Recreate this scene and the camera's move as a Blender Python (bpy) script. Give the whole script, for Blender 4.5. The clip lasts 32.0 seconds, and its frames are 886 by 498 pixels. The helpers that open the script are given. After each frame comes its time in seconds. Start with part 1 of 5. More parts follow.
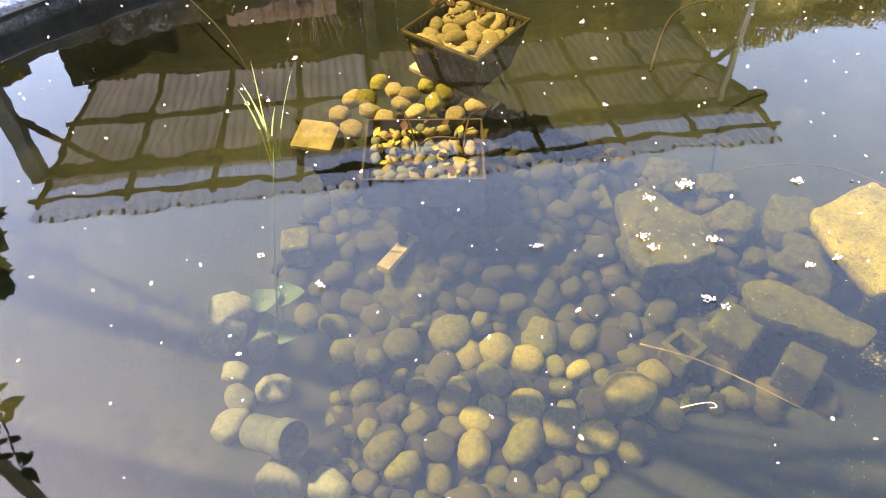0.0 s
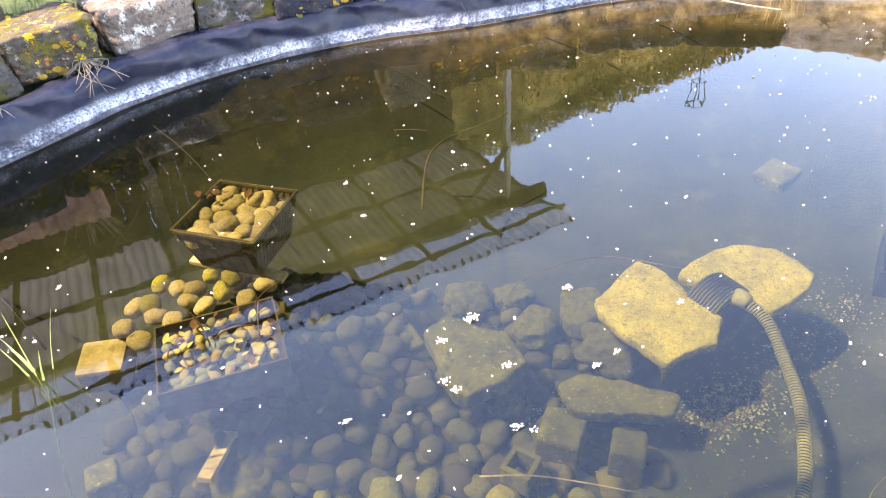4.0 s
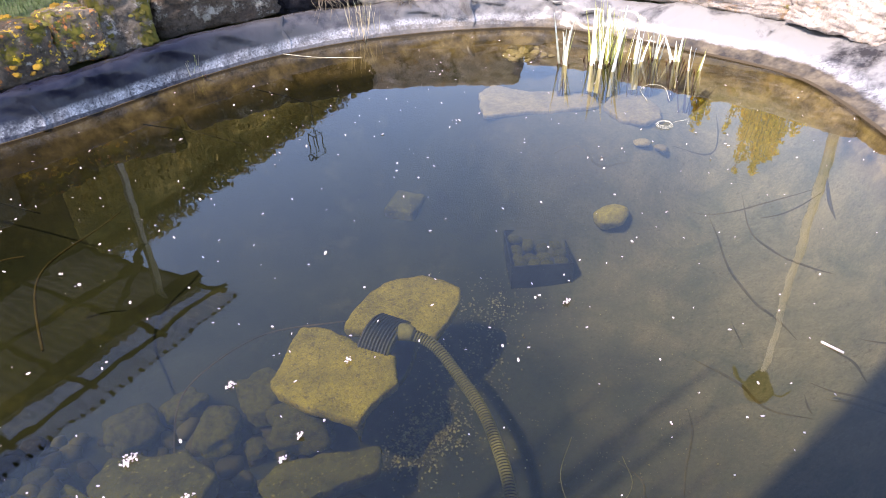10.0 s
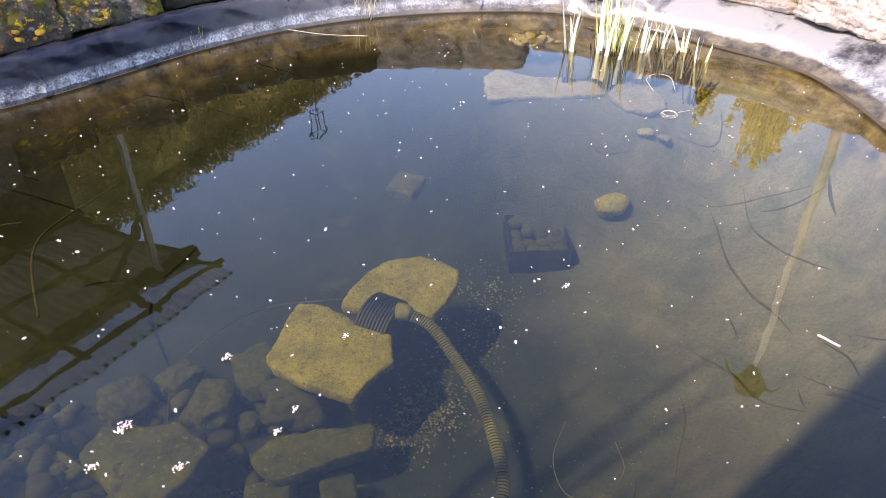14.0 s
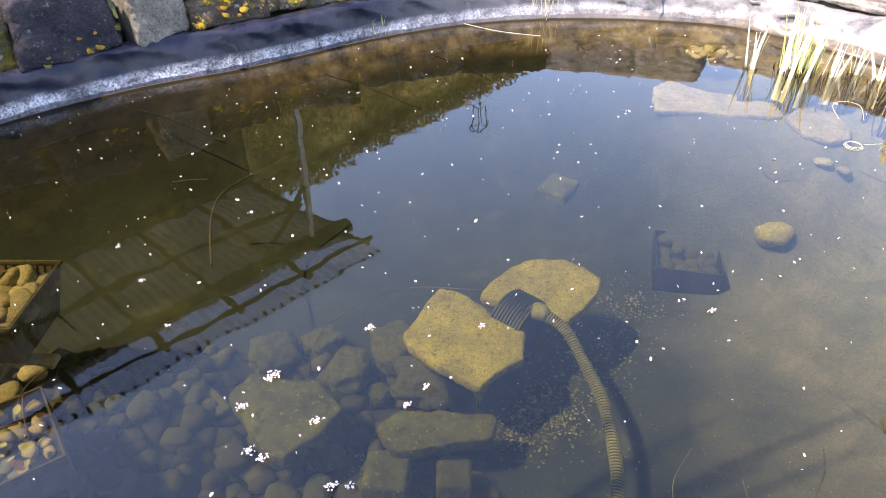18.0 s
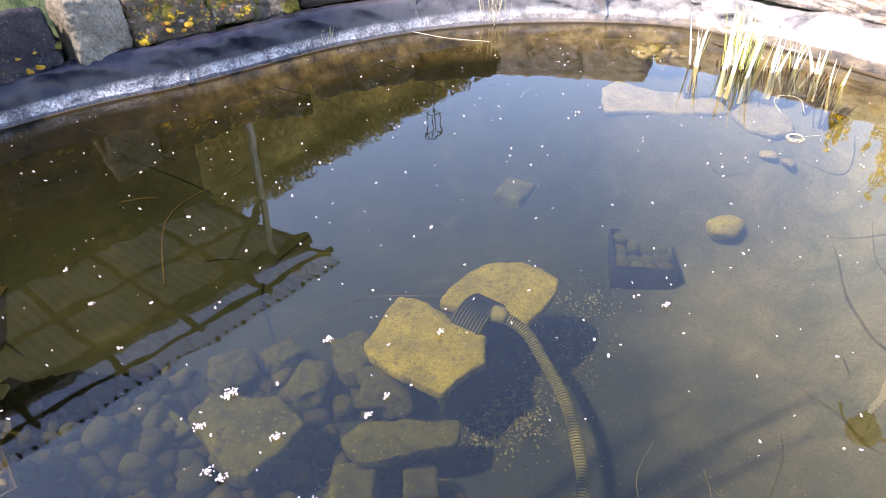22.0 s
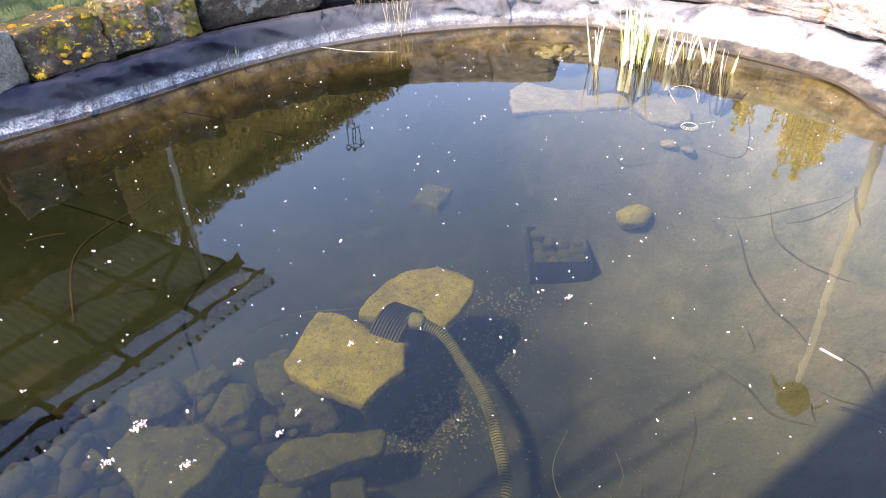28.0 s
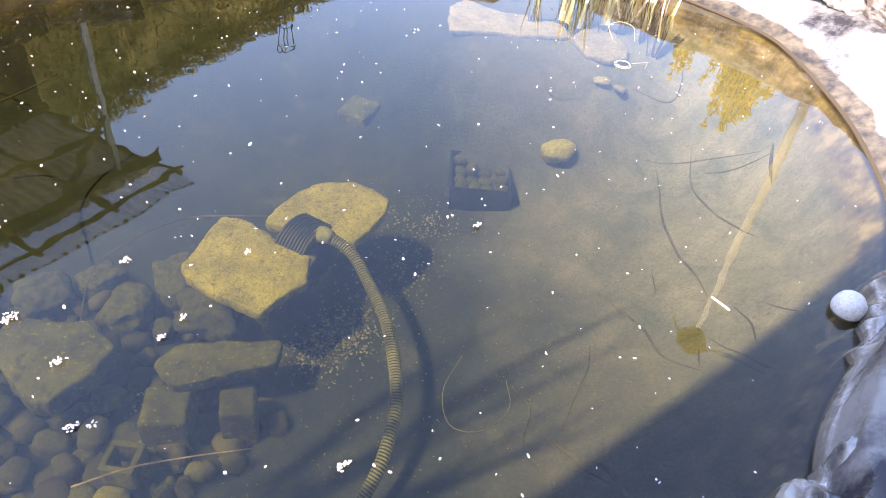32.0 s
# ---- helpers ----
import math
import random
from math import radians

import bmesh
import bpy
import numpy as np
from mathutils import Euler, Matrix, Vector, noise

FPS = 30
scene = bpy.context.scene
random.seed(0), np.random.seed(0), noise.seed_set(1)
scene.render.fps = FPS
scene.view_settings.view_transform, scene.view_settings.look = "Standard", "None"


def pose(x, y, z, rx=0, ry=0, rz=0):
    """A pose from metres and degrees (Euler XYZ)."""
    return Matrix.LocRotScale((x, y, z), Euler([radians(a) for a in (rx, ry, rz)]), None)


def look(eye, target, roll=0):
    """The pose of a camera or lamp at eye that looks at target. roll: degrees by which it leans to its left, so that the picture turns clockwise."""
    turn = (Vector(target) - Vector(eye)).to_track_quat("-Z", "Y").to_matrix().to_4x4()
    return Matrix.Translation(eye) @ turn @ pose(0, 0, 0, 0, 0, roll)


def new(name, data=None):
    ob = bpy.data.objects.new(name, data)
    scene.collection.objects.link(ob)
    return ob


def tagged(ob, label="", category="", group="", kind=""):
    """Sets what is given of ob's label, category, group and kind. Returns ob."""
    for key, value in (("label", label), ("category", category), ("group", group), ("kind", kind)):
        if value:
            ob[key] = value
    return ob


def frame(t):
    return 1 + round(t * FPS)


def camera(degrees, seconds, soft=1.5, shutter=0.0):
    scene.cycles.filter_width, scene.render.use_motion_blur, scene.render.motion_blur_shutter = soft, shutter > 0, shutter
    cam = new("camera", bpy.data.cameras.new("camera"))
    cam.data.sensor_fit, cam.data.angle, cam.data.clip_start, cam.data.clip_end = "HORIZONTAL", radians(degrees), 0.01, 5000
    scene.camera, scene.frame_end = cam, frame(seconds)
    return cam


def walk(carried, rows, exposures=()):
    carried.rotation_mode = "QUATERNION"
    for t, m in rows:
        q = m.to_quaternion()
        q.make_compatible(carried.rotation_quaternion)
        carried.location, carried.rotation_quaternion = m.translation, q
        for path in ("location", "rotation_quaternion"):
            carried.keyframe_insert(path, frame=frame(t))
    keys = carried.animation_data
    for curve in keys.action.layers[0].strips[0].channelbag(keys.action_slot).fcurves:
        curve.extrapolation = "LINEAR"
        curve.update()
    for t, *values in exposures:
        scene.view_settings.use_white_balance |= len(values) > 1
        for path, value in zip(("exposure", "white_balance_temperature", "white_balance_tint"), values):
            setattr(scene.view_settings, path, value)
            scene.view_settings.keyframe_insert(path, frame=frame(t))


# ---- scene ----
cam = camera(63.4, 32.0, soft=1.0)
PATH = [
    (0, (0.249, -0.007, 1.100), (0.110, 1.681, -0.737), -1.0),
    (0.5, (0.297, -0.011, 1.125), (0.290, 1.855, -0.539), -3.9),
    (1, (0.326, -0.005, 1.155), (0.389, 1.964, -0.385), -3.5),
    (1.5, (0.326, 0.025, 1.146), (0.516, 2.000, -0.374), -2.5),
    (2, (0.346, 0.027, 1.150), (0.583, 1.986, -0.386), -4.4),
    (2.5, (0.345, 0.027, 1.153), (0.644, 1.998, -0.359), -3.9),
    (4.5, (0.380, 0.045, 1.189), (0.955, 1.920, -0.361), -4.8),
    (5, (0.386, 0.049, 1.180), (1.196, 1.879, -0.318), -4.7),
    (5.5, (0.393, 0.054, 1.175), (1.350, 1.826, -0.304), -4.9),
    (6, (0.395, 0.048, 1.172), (1.502, 1.737, -0.300), -3.9),
    (6.5, (0.418, 0.061, 1.179), (1.660, 1.670, -0.275), -3.4),
    (7, (0.436, 0.077, 1.179), (1.791, 1.599, -0.271), -2.4),
    (7.5, (0.432, 0.079, 1.181), (1.837, 1.549, -0.274), -3.6),
    (8, (0.439, 0.080, 1.177), (1.857, 1.534, -0.279), -3.9),
    (8.5, (0.436, 0.077, 1.171), (1.884, 1.519, -0.269), -3.6),
    (9, (0.464, 0.074, 1.165), (1.926, 1.484, -0.293), -3.4),
    (9.5, (0.465, 0.079, 1.164), (1.949, 1.499, -0.261), -3.1),
    (10, (0.486, 0.089, 1.160), (1.927, 1.546, -0.271), -2.5),
    (10.5, (0.498, 0.086, 1.147), (1.981, 1.505, -0.279), -0.6),
    (11, (0.504, 0.098, 1.145), (1.984, 1.512, -0.289), -0.8),
    (11.5, (0.486, 0.092, 1.140), (1.933, 1.560, -0.275), -1.5),
    (12, (0.495, 0.095, 1.151), (1.934, 1.578, -0.256), -1.8),
    (12.5, (0.488, 0.090, 1.144), (1.921, 1.576, -0.266), -0.9),
    (13, (0.491, 0.091, 1.143), (1.915, 1.570, -0.285), -1.1),
    (13.5, (0.490, 0.101, 1.149), (1.934, 1.561, -0.279), -0.0),
    (14, (0.474, 0.094, 1.145), (1.904, 1.522, -0.325), -0.2),
    (14.5, (0.439, 0.076, 1.147), (1.825, 1.547, -0.321), -1.2),
    (16.5, (0.463, 0.053, 1.170), (1.841, 1.507, -0.323), 0.0),
    (17, (0.451, 0.070, 1.169), (1.759, 1.610, -0.304), 0.4),
    (17.5, (0.426, 0.069, 1.166), (1.547, 1.759, -0.296), -0.4),
    (18, (0.443, 0.077, 1.163), (1.489, 1.805, -0.311), -0.5),
    (18.5, (0.438, 0.083, 1.164), (1.512, 1.805, -0.293), -0.7),
    (19, (0.444, 0.084, 1.161), (1.509, 1.795, -0.318), -0.8),
    (19.5, (0.455, 0.075, 1.165), (1.567, 1.759, -0.310), -1.0),
    (20, (0.456, 0.071, 1.171), (1.604, 1.739, -0.296), -1.4),
    (20.5, (0.449, 0.074, 1.169), (1.600, 1.740, -0.296), -1.1),
    (21, (0.454, 0.069, 1.160), (1.615, 1.724, -0.310), -1.1),
    (21.5, (0.459, 0.071, 1.161), (1.621, 1.718, -0.320), -1.0),
    (22, (0.460, 0.065, 1.160), (1.620, 1.736, -0.293), -1.1),
    (22.5, (0.459, 0.068, 1.161), (1.611, 1.751, -0.283), -1.3),
    (23, (0.450, 0.073, 1.163), (1.578, 1.769, -0.286), -1.0),
    (23.5, (0.428, 0.071, 1.167), (1.474, 1.817, -0.284), -0.7),
    (24, (0.410, 0.086, 1.164), (1.344, 1.886, -0.299), -0.6),
    (24.5, (0.423, 0.089, 1.163), (1.321, 1.884, -0.328), -1.0),
    (25, (0.423, 0.086, 1.159), (1.361, 1.829, -0.369), -0.5),
    (25.5, (0.440, 0.065, 1.156), (1.472, 1.756, -0.369), -0.3),
    (27.5, (0.488, -0.033, 1.177), (1.755, 1.536, -0.300), -2.5),
    (28, (0.532, -0.022, 1.180), (1.843, 1.547, -0.259), -3.0),
    (28.5, (0.578, -0.018, 1.159), (1.969, 1.494, -0.266), -2.7),
    (29, (0.566, -0.021, 1.139), (2.059, 1.409, -0.268), -0.3),
    (29.5, (0.559, -0.011, 1.136), (1.988, 1.302, -0.440), 1.2),
    (30, (0.541, -0.018, 1.139), (1.901, 1.351, -0.451), 0.3),
    (30.5, (0.532, -0.021, 1.140), (1.854, 1.311, -0.512), 1.8),
    (31, (0.527, -0.021, 1.150), (1.836, 1.292, -0.527), 3.5),
    (31.5, (0.551, -0.021, 1.150), (1.834, 1.262, -0.570), 4.0),
    (32, (0.601, -0.039, 1.151), (1.974, 1.245, -0.498), 6.8),
]
walk(cam, [(t, look(eye, target, roll)) for t, eye, target, roll in PATH], [(0, 4.45, 8800, 23), (1, 4.60, 8200, 24), (2, 4.56, 7750, 24), (5, 4.16, 7750, 24), (6, 3.76, 7600, 24), (7, 3.41, 7400, 24), (9, 3.06, 7200, 24), (13, 2.91, 7150, 24), (17, 3.16, 7350, 24), (19, 3.51, 7350, 24), (23, 3.46, 7400, 24), (25, 3.71, 7550, 24), (28, 3.26, 7150, 24), (29, 3.01, 7150, 24), (30, 3.16, 7150, 24), (32, 3.66, 7350, 24)])

# ---- world, sun, exposure ----
SUN_FROM = Vector((-1.0, 0.18, 1.55)).normalized()
world = bpy.data.worlds.new("sky")
scene.world = world
world.use_nodes = True
wn = world.node_tree
sky = wn.nodes.new("ShaderNodeTexSky")
sky.sky_type, sky.sun_disc = "NISHITA", False
sky.sun_elevation = math.asin(SUN_FROM.z)
sky.sun_rotation = math.atan2(SUN_FROM.x, SUN_FROM.y)
sky.air_density, sky.dust_density, sky.ozone_density = 1.0, 0.5, 2.5
wn.links.new(sky.outputs[0], wn.nodes["Background"].inputs[0])
wn.nodes["Background"].inputs[1].default_value = 0.15
sun = new("sun", bpy.data.lights.new("sun", "SUN"))
sun.data.energy, sun.data.angle, sun.data.color = 1.6, radians(0.36), (1.0, 0.94, 0.84)
sun.matrix_world = look(SUN_FROM * 20, (0, 0, 0))


# ---- materials ----
def nodes_of(name):
    m = bpy.data.materials.new(name)
    m.use_nodes = True
    return m, m.node_tree, m.node_tree.nodes["Principled BSDF"]


def ramp(nt, fac, stops):
    r = nt.nodes.new("ShaderNodeValToRGB")
    while len(r.color_ramp.elements) < len(stops):
        r.color_ramp.elements.new(0.5)
    for e, (p, c) in zip(r.color_ramp.elements, stops):
        e.position, e.color = p, (*c, 1) if len(c) == 3 else c
    nt.links.new(fac, r.inputs[0])
    return r.outputs[0]


def coords(nt, world_space=False):
    if world_space:
        return nt.nodes.new("ShaderNodeNewGeometry").outputs["Position"]
    return nt.nodes.new("ShaderNodeTexCoord").outputs["Object"]


def noise_tex(nt, co, scale, detail=6, rough=0.6, distort=0.0):
    n = nt.nodes.new("ShaderNodeTexNoise")
    n.inputs["Scale"].default_value, n.inputs["Detail"].default_value = scale, detail
    n.inputs["Roughness"].default_value, n.inputs["Distortion"].default_value = rough, distort
    nt.links.new(co, n.inputs["Vector"])
    return n.outputs["Fac"]


def blend(nt, fac, a, b, mode="MIX"):
    m = nt.nodes.new("ShaderNodeMix")
    m.data_type, m.blend_type = "RGBA", mode
    for socket, v in ((m.inputs[0], fac), (m.inputs[6], a), (m.inputs[7], b)):
        if hasattr(v, "is_linked"):
            nt.links.new(v, socket)
        else:
            socket.default_value = v if isinstance(v, float) else (*v, 1)
    return m.outputs[2]


def surface(name, dark, light, scale=6.0, rough=0.8, bump=0.4, fine=60.0, patches=(), vary=0.25, world_space=False, spec=0.3, metal=0.0, island=False, grain=0.75):
    """A mottled surface: two scales of grain, patches of other colours, and a random value for each object."""
    m, nt, bsdf = nodes_of(name)
    co = coords(nt, world_space)
    big, small = noise_tex(nt, co, scale), noise_tex(nt, co, fine, 4, 0.7)
    col = ramp(nt, big, [(0.3, dark), (0.7, light)])
    col = blend(nt, grain, col, ramp(nt, small, [(0.28, (0.25, 0.25, 0.25)), (0.72, (0.78, 0.78, 0.78))]), "OVERLAY")
    for k, (colour, where, size, edge) in enumerate(patches):
        off = nt.nodes.new("ShaderNodeVectorMath")
        off.operation = "ADD"
        off.inputs[1].default_value = (3.7 * k + 1.3, 1.9 * k, 5.1 * k)
        nt.links.new(co, off.inputs[0])
        fac = ramp(nt, noise_tex(nt, off.outputs[0], size, 8, 0.74), [(where, (0, 0, 0)), (where + edge, (1, 1, 1))])
        col = blend(nt, fac, col, colour)
    if vary:
        info = nt.nodes.new("ShaderNodeNewGeometry").outputs["Random Per Island"] if island else nt.nodes.new("ShaderNodeObjectInfo").outputs["Random"]
        tone = ramp(nt, info, [(0.0, (0.5 - vary, 0.5 - vary, 0.5 - vary)), (1.0, (0.5 + vary, 0.5 + vary, 0.5 + vary))])
        col = blend(nt, 0.7, col, tone, "OVERLAY")
    nt.links.new(col, bsdf.inputs["Base Color"])
    bsdf.inputs["Roughness"].default_value = rough
    bsdf.inputs["Specular IOR Level"].default_value = spec
    bsdf.inputs["Metallic"].default_value = metal
    if bump:
        b = nt.nodes.new("ShaderNodeBump")
        b.inputs["Strength"].default_value, b.inputs["Distance"].default_value = bump, 0.01
        mixh = nt.nodes.new("ShaderNodeMath")
        mixh.operation = "MULTIPLY_ADD"
        mixh.inputs[1].default_value = 0.5
        nt.links.new(small, mixh.inputs[0])
        nt.links.new(big, mixh.inputs[2])
        nt.links.new(mixh.outputs[0], b.inputs["Height"])
        nt.links.new(b.outputs[0], bsdf.inputs["Normal"])
    return m


MOSS, LICHEN, RUST, PALE = (0.085, 0.074, 0.014), (0.50, 0.32, 0.02), (0.30, 0.11, 0.03), (0.30, 0.29, 0.26)
M_BANK_DARK = surface("dark_lichened_stone", (0.008, 0.008, 0.011), (0.024, 0.022, 0.024), 9, 0.92, 1.0, 90, [((0.075, 0.07, 0.064), 0.60, 50, 0.05), (MOSS, 0.61, 6, 0.05), ((0.15, 0.14, 0.12), 0.64, 120, 0.04)], spec=0.08)
M_BANK_GREY = surface("grey_granite", (0.055, 0.05, 0.042), (0.115, 0.104, 0.085), 8, 0.92, 0.9, 110, [((0.035, 0.032, 0.028), 0.555, 80, 0.05), ((0.21, 0.195, 0.165), 0.60, 110, 0.05), ((0.09, 0.075, 0.038), 0.60, 9, 0.08)], spec=0.08)
M_BANK_MOSS = surface("mossy_stone", (0.026, 0.021, 0.016), (0.09, 0.072, 0.055), 9, 0.95, 1.0, 80, [((0.22, 0.20, 0.165), 0.57, 26, 0.07), (MOSS, 0.51, 7, 0.06), (RUST, 0.58, 24, 0.06), (LICHEN, 0.575, 20, 0.05), ((0.03, 0.027, 0.02), 0.60, 70, 0.05)], spec=0.08)
M_BANK_LICHEN = surface("lichen_crusted_stone", (0.026, 0.022, 0.018), (0.085, 0.075, 0.064), 7, 0.94, 1.0, 90, [((0.17, 0.155, 0.14), 0.54, 14, 0.08), ((0.02, 0.018, 0.015), 0.56, 34, 0.06), ((0.055, 0.048, 0.010), 0.50, 7, 0.05), ((0.05, 0.044, 0.036), 0.60, 110, 0.05)], spec=0.08)
M_BANK_WHITE = surface("pale_sandstone", (0.16, 0.135, 0.115), (0.30, 0.26, 0.23), 11, 0.9, 1.0, 70, [((0.24, 0.16, 0.10), 0.55, 13, 0.08), ((0.10, 0.085, 0.07), 0.58, 60, 0.05), (MOSS, 0.62, 8, 0.05)], spec=0.08)
M_BANK_BROWN = surface("brown_weathered_stone", (0.045, 0.033, 0.025), (0.115, 0.09, 0.069), 7, 0.93, 1.0, 80, [((0.30, 0.28, 0.24), 0.54, 10, 0.09), ((0.04, 0.035, 0.028), 0.55, 45, 0.05)], spec=0.08)
M_CUSHION = surface("moss_cushion", (0.08, 0.07, 0.012), (0.20, 0.17, 0.03), 40, 0.98, 1.0, 240, [], 0.3)
M_LICHEN = surface("yellow_lichen", (0.24, 0.12, 0.01), (0.42, 0.26, 0.025), 40, 0.98, 1.0, 240, [], 0.2)
M_GREY_WOOD = surface("grey_timber", (0.16, 0.145, 0.12), (0.30, 0.28, 0.24), 8, 0.85, 0.4, 60, (), 0.1)
M_DEAD_LEAF = surface("dead_leaf", (0.04, 0.02, 0.011), (0.11, 0.052, 0.024), 20, 0.85, 0.2, 90, (), 0.3)
M_YOUNG_LEAF = surface("yellow_green_leaf", (0.24, 0.22, 0.05), (0.44, 0.41, 0.14), 20, 0.8, 0.2, 90, (), 0.2)
M_SLAB = surface("algae_covered_slab", (0.13, 0.118, 0.014), (0.30, 0.255, 0.036), 13, 0.95, 1.0, 130, [((0.085, 0.08, 0.018), 0.54, 60, 0.09), ((0.065, 0.064, 0.022), 0.57, 170, 0.05), ((0.58, 0.52, 0.24), 0.61, 190, 0.05)], 0.08)
# silty colour darkened further to stand for light lost in deep water
M_DEEP_STONE = surface("silty_depth_darkened_stone", (0.020, 0.023, 0.002), (0.092, 0.092, 0.007), 9, 0.95, 0.8, 80, [((0.022, 0.024, 0.006), 0.54, 16, 0.1), ((0.20, 0.185, 0.030), 0.58, 70, 0.06)], 0.15, grain=0.6)
M_PALE_SLAB = surface("pale_flat_stone", (0.19, 0.165, 0.125), (0.32, 0.28, 0.215), 9, 0.95, 0.8, 70, [((0.30, 0.26, 0.18), 0.58, 22, 0.08)], 0.05)
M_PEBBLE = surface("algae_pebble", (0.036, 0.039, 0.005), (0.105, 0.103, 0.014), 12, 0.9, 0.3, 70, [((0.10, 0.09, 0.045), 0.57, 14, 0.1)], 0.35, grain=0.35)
# darker copy of the algae pebble, standing for weak light in murky water
M_PEBBLE_DIM = surface("murk_dimmed_pebble", (0.013, 0.015, 0.004), (0.046, 0.047, 0.011), 12, 0.9, 0.3, 70, [((0.07, 0.066, 0.03), 0.60, 14, 0.1)], 0.3, grain=0.35)
# bed colour lowered too, for the light that depth takes away
M_PEBBLE_BED = surface("algae_pebble_bed", (0.014, 0.014, 0.004), (0.048, 0.044, 0.011), 12, 0.9, 0.3, 70, [((0.09, 0.085, 0.045), 0.57, 14, 0.1)], 0.38, island=True, grain=0.35)
M_GRIT = surface("pale_grit", (0.06, 0.058, 0.026), (0.24, 0.22, 0.125), 12, 0.9, 0.2, 70, (), 0.4, island=True, grain=0.4)
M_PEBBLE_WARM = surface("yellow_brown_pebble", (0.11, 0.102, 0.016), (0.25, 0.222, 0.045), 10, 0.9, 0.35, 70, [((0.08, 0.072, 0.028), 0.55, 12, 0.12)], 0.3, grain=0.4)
M_PEBBLE_LIGHT = surface("yellow_pebble", (0.16, 0.128, 0.056), (0.33, 0.275, 0.145), 12, 0.9, 0.3, 60, [((0.15, 0.12, 0.05), 0.56, 18, 0.1)], 0.25, grain=0.4)
M_PEBBLE_TAN = surface("tan_pebble", (0.20, 0.172, 0.12), (0.44, 0.39, 0.29), 12, 0.9, 0.3, 60, (), 0.3, grain=0.4)
M_PEBBLE_GREY = surface("pale_pebble", (0.095, 0.108, 0.078), (0.18, 0.192, 0.145), 12, 0.9, 0.3, 60, (), 0.2, grain=0.4)
M_BOTTOM = surface("silted_pond_liner", (0.007, 0.012, 0.008), (0.026, 0.032, 0.018), 2.6, 0.95, 0.5, 75, [((0.048, 0.050, 0.026), 0.55, 6, 0.16), ((0.008, 0.011, 0.009), 0.56, 3.2, 0.1)], 0)
M_FOLD = surface("dark_liner_crease", (0.035, 0.034, 0.02), (0.11, 0.10, 0.06), 9, 0.9, 0.4, 60, (), 0.1)
M_HOSE = surface("ribbed_hose", (0.105, 0.106, 0.042), (0.22, 0.212, 0.09), 15, 0.7, 0.2, 80, (), 0)
M_BLACK = surface("black_plastic", (0.006, 0.007, 0.008), (0.022, 0.025, 0.025), 9, 0.55, 0.2, 60, (), 0)
M_WOOD = surface("dark_timber", (0.05, 0.035, 0.022), (0.13, 0.09, 0.055), 8, 0.85, 0.4, 60, (), 0.1)
M_BOARD = surface("weathered_board", (0.035, 0.028, 0.016), (0.085, 0.065, 0.035), 6, 0.9, 0.4, 50, (), 0.15)
M_PALE_WOOD = surface("pale_timber", (0.40, 0.34, 0.26), (0.62, 0.55, 0.45), 8, 0.8, 0.4, 60, (), 0.1)
M_POLE = surface("pale_painted_pole", (0.70, 0.68, 0.66), (0.84, 0.83, 0.82), 8, 0.7, 0.3, 60, [((0.45, 0.41, 0.36), 0.63, 12, 0.06)], 0)
M_BASKET = surface("olive_basket_plastic", (0.035, 0.029, 0.015), (0.105, 0.088, 0.045), 10, 0.8, 0.3, 60, (), 0)
M_GRASS_GROUND = surface("turf_and_soil", (0.035, 0.045, 0.015), (0.10, 0.11, 0.035), 5, 0.95, 0.8, 30, [((0.12, 0.09, 0.055), 0.58, 3, 0.1)], 0, True)
M_LEAF = surface("hedge_leaf", (0.165, 0.13, 0.034), (0.43, 0.325, 0.09), 3, 0.8, 0, 20, (), 0.1)
M_DARK_LEAF = surface("dark_leaf", (0.012, 0.02, 0.008), (0.04, 0.05, 0.02), 3, 0.7, 0, 20, (), 0.1)
M_YELLOW = surface("yellow_blossom", (0.75, 0.46, 0.01), (0.95, 0.68, 0.02), 6, 0.8, 0, 30, (), 0)
M_REED_PALE = surface("bleached_reed", (0.62, 0.60, 0.44), (0.88, 0.86, 0.74), 10, 0.7, 0.2, 60, (), 0.1)
M_REED_GREEN = surface("green_reed", (0.22, 0.25, 0.06), (0.46, 0.44, 0.13), 10, 0.7, 0.2, 60, (), 0.1)
M_PETAL = surface("white_petal", (0.40, 0.31, 0.285), (0.60, 0.50, 0.465), 30, 0.6, 0, 90, (), 0)
M_TERRACOTTA = surface("terracotta", (0.38, 0.20, 0.13), (0.56, 0.33, 0.24), 8, 0.9, 0.4, 50, (), 0.1)
M_LILY = surface("lily_leaf", (0.035, 0.07, 0.04), (0.075, 0.125, 0.07), 12, 0.6, 0.2, 60, (), 0)
M_BALL = surface("white_float", (0.24, 0.24, 0.23), (0.40, 0.39, 0.38), 14, 0.7, 0.4, 70, (), 0)
M_TWIG = surface("dry_twig", (0.14, 0.10, 0.06), (0.36, 0.28, 0.18), 14, 0.9, 0.3, 60, (), 0.1)
M_RENDER = surface("stand_in_wall_render", (0.55, 0.52, 0.46), (0.68, 0.65, 0.58), 2, 0.9, 0.3, 40, (), 0)
M_STRAW = surface("dry_straw", (0.26, 0.21, 0.12), (0.48, 0.41, 0.27), 14, 0.85, 0.2, 60, (), 0.1)
M_ROOT = surface("dry_root", (0.05, 0.04, 0.028), (0.15, 0.12, 0.085), 14, 0.9, 0.3, 60, (), 0.1)
M_CABLE = surface("dark_cable", (0.003, 0.003, 0.003), (0.008, 0.008, 0.008), 14, 0.6, 0.1, 60, (), 0)
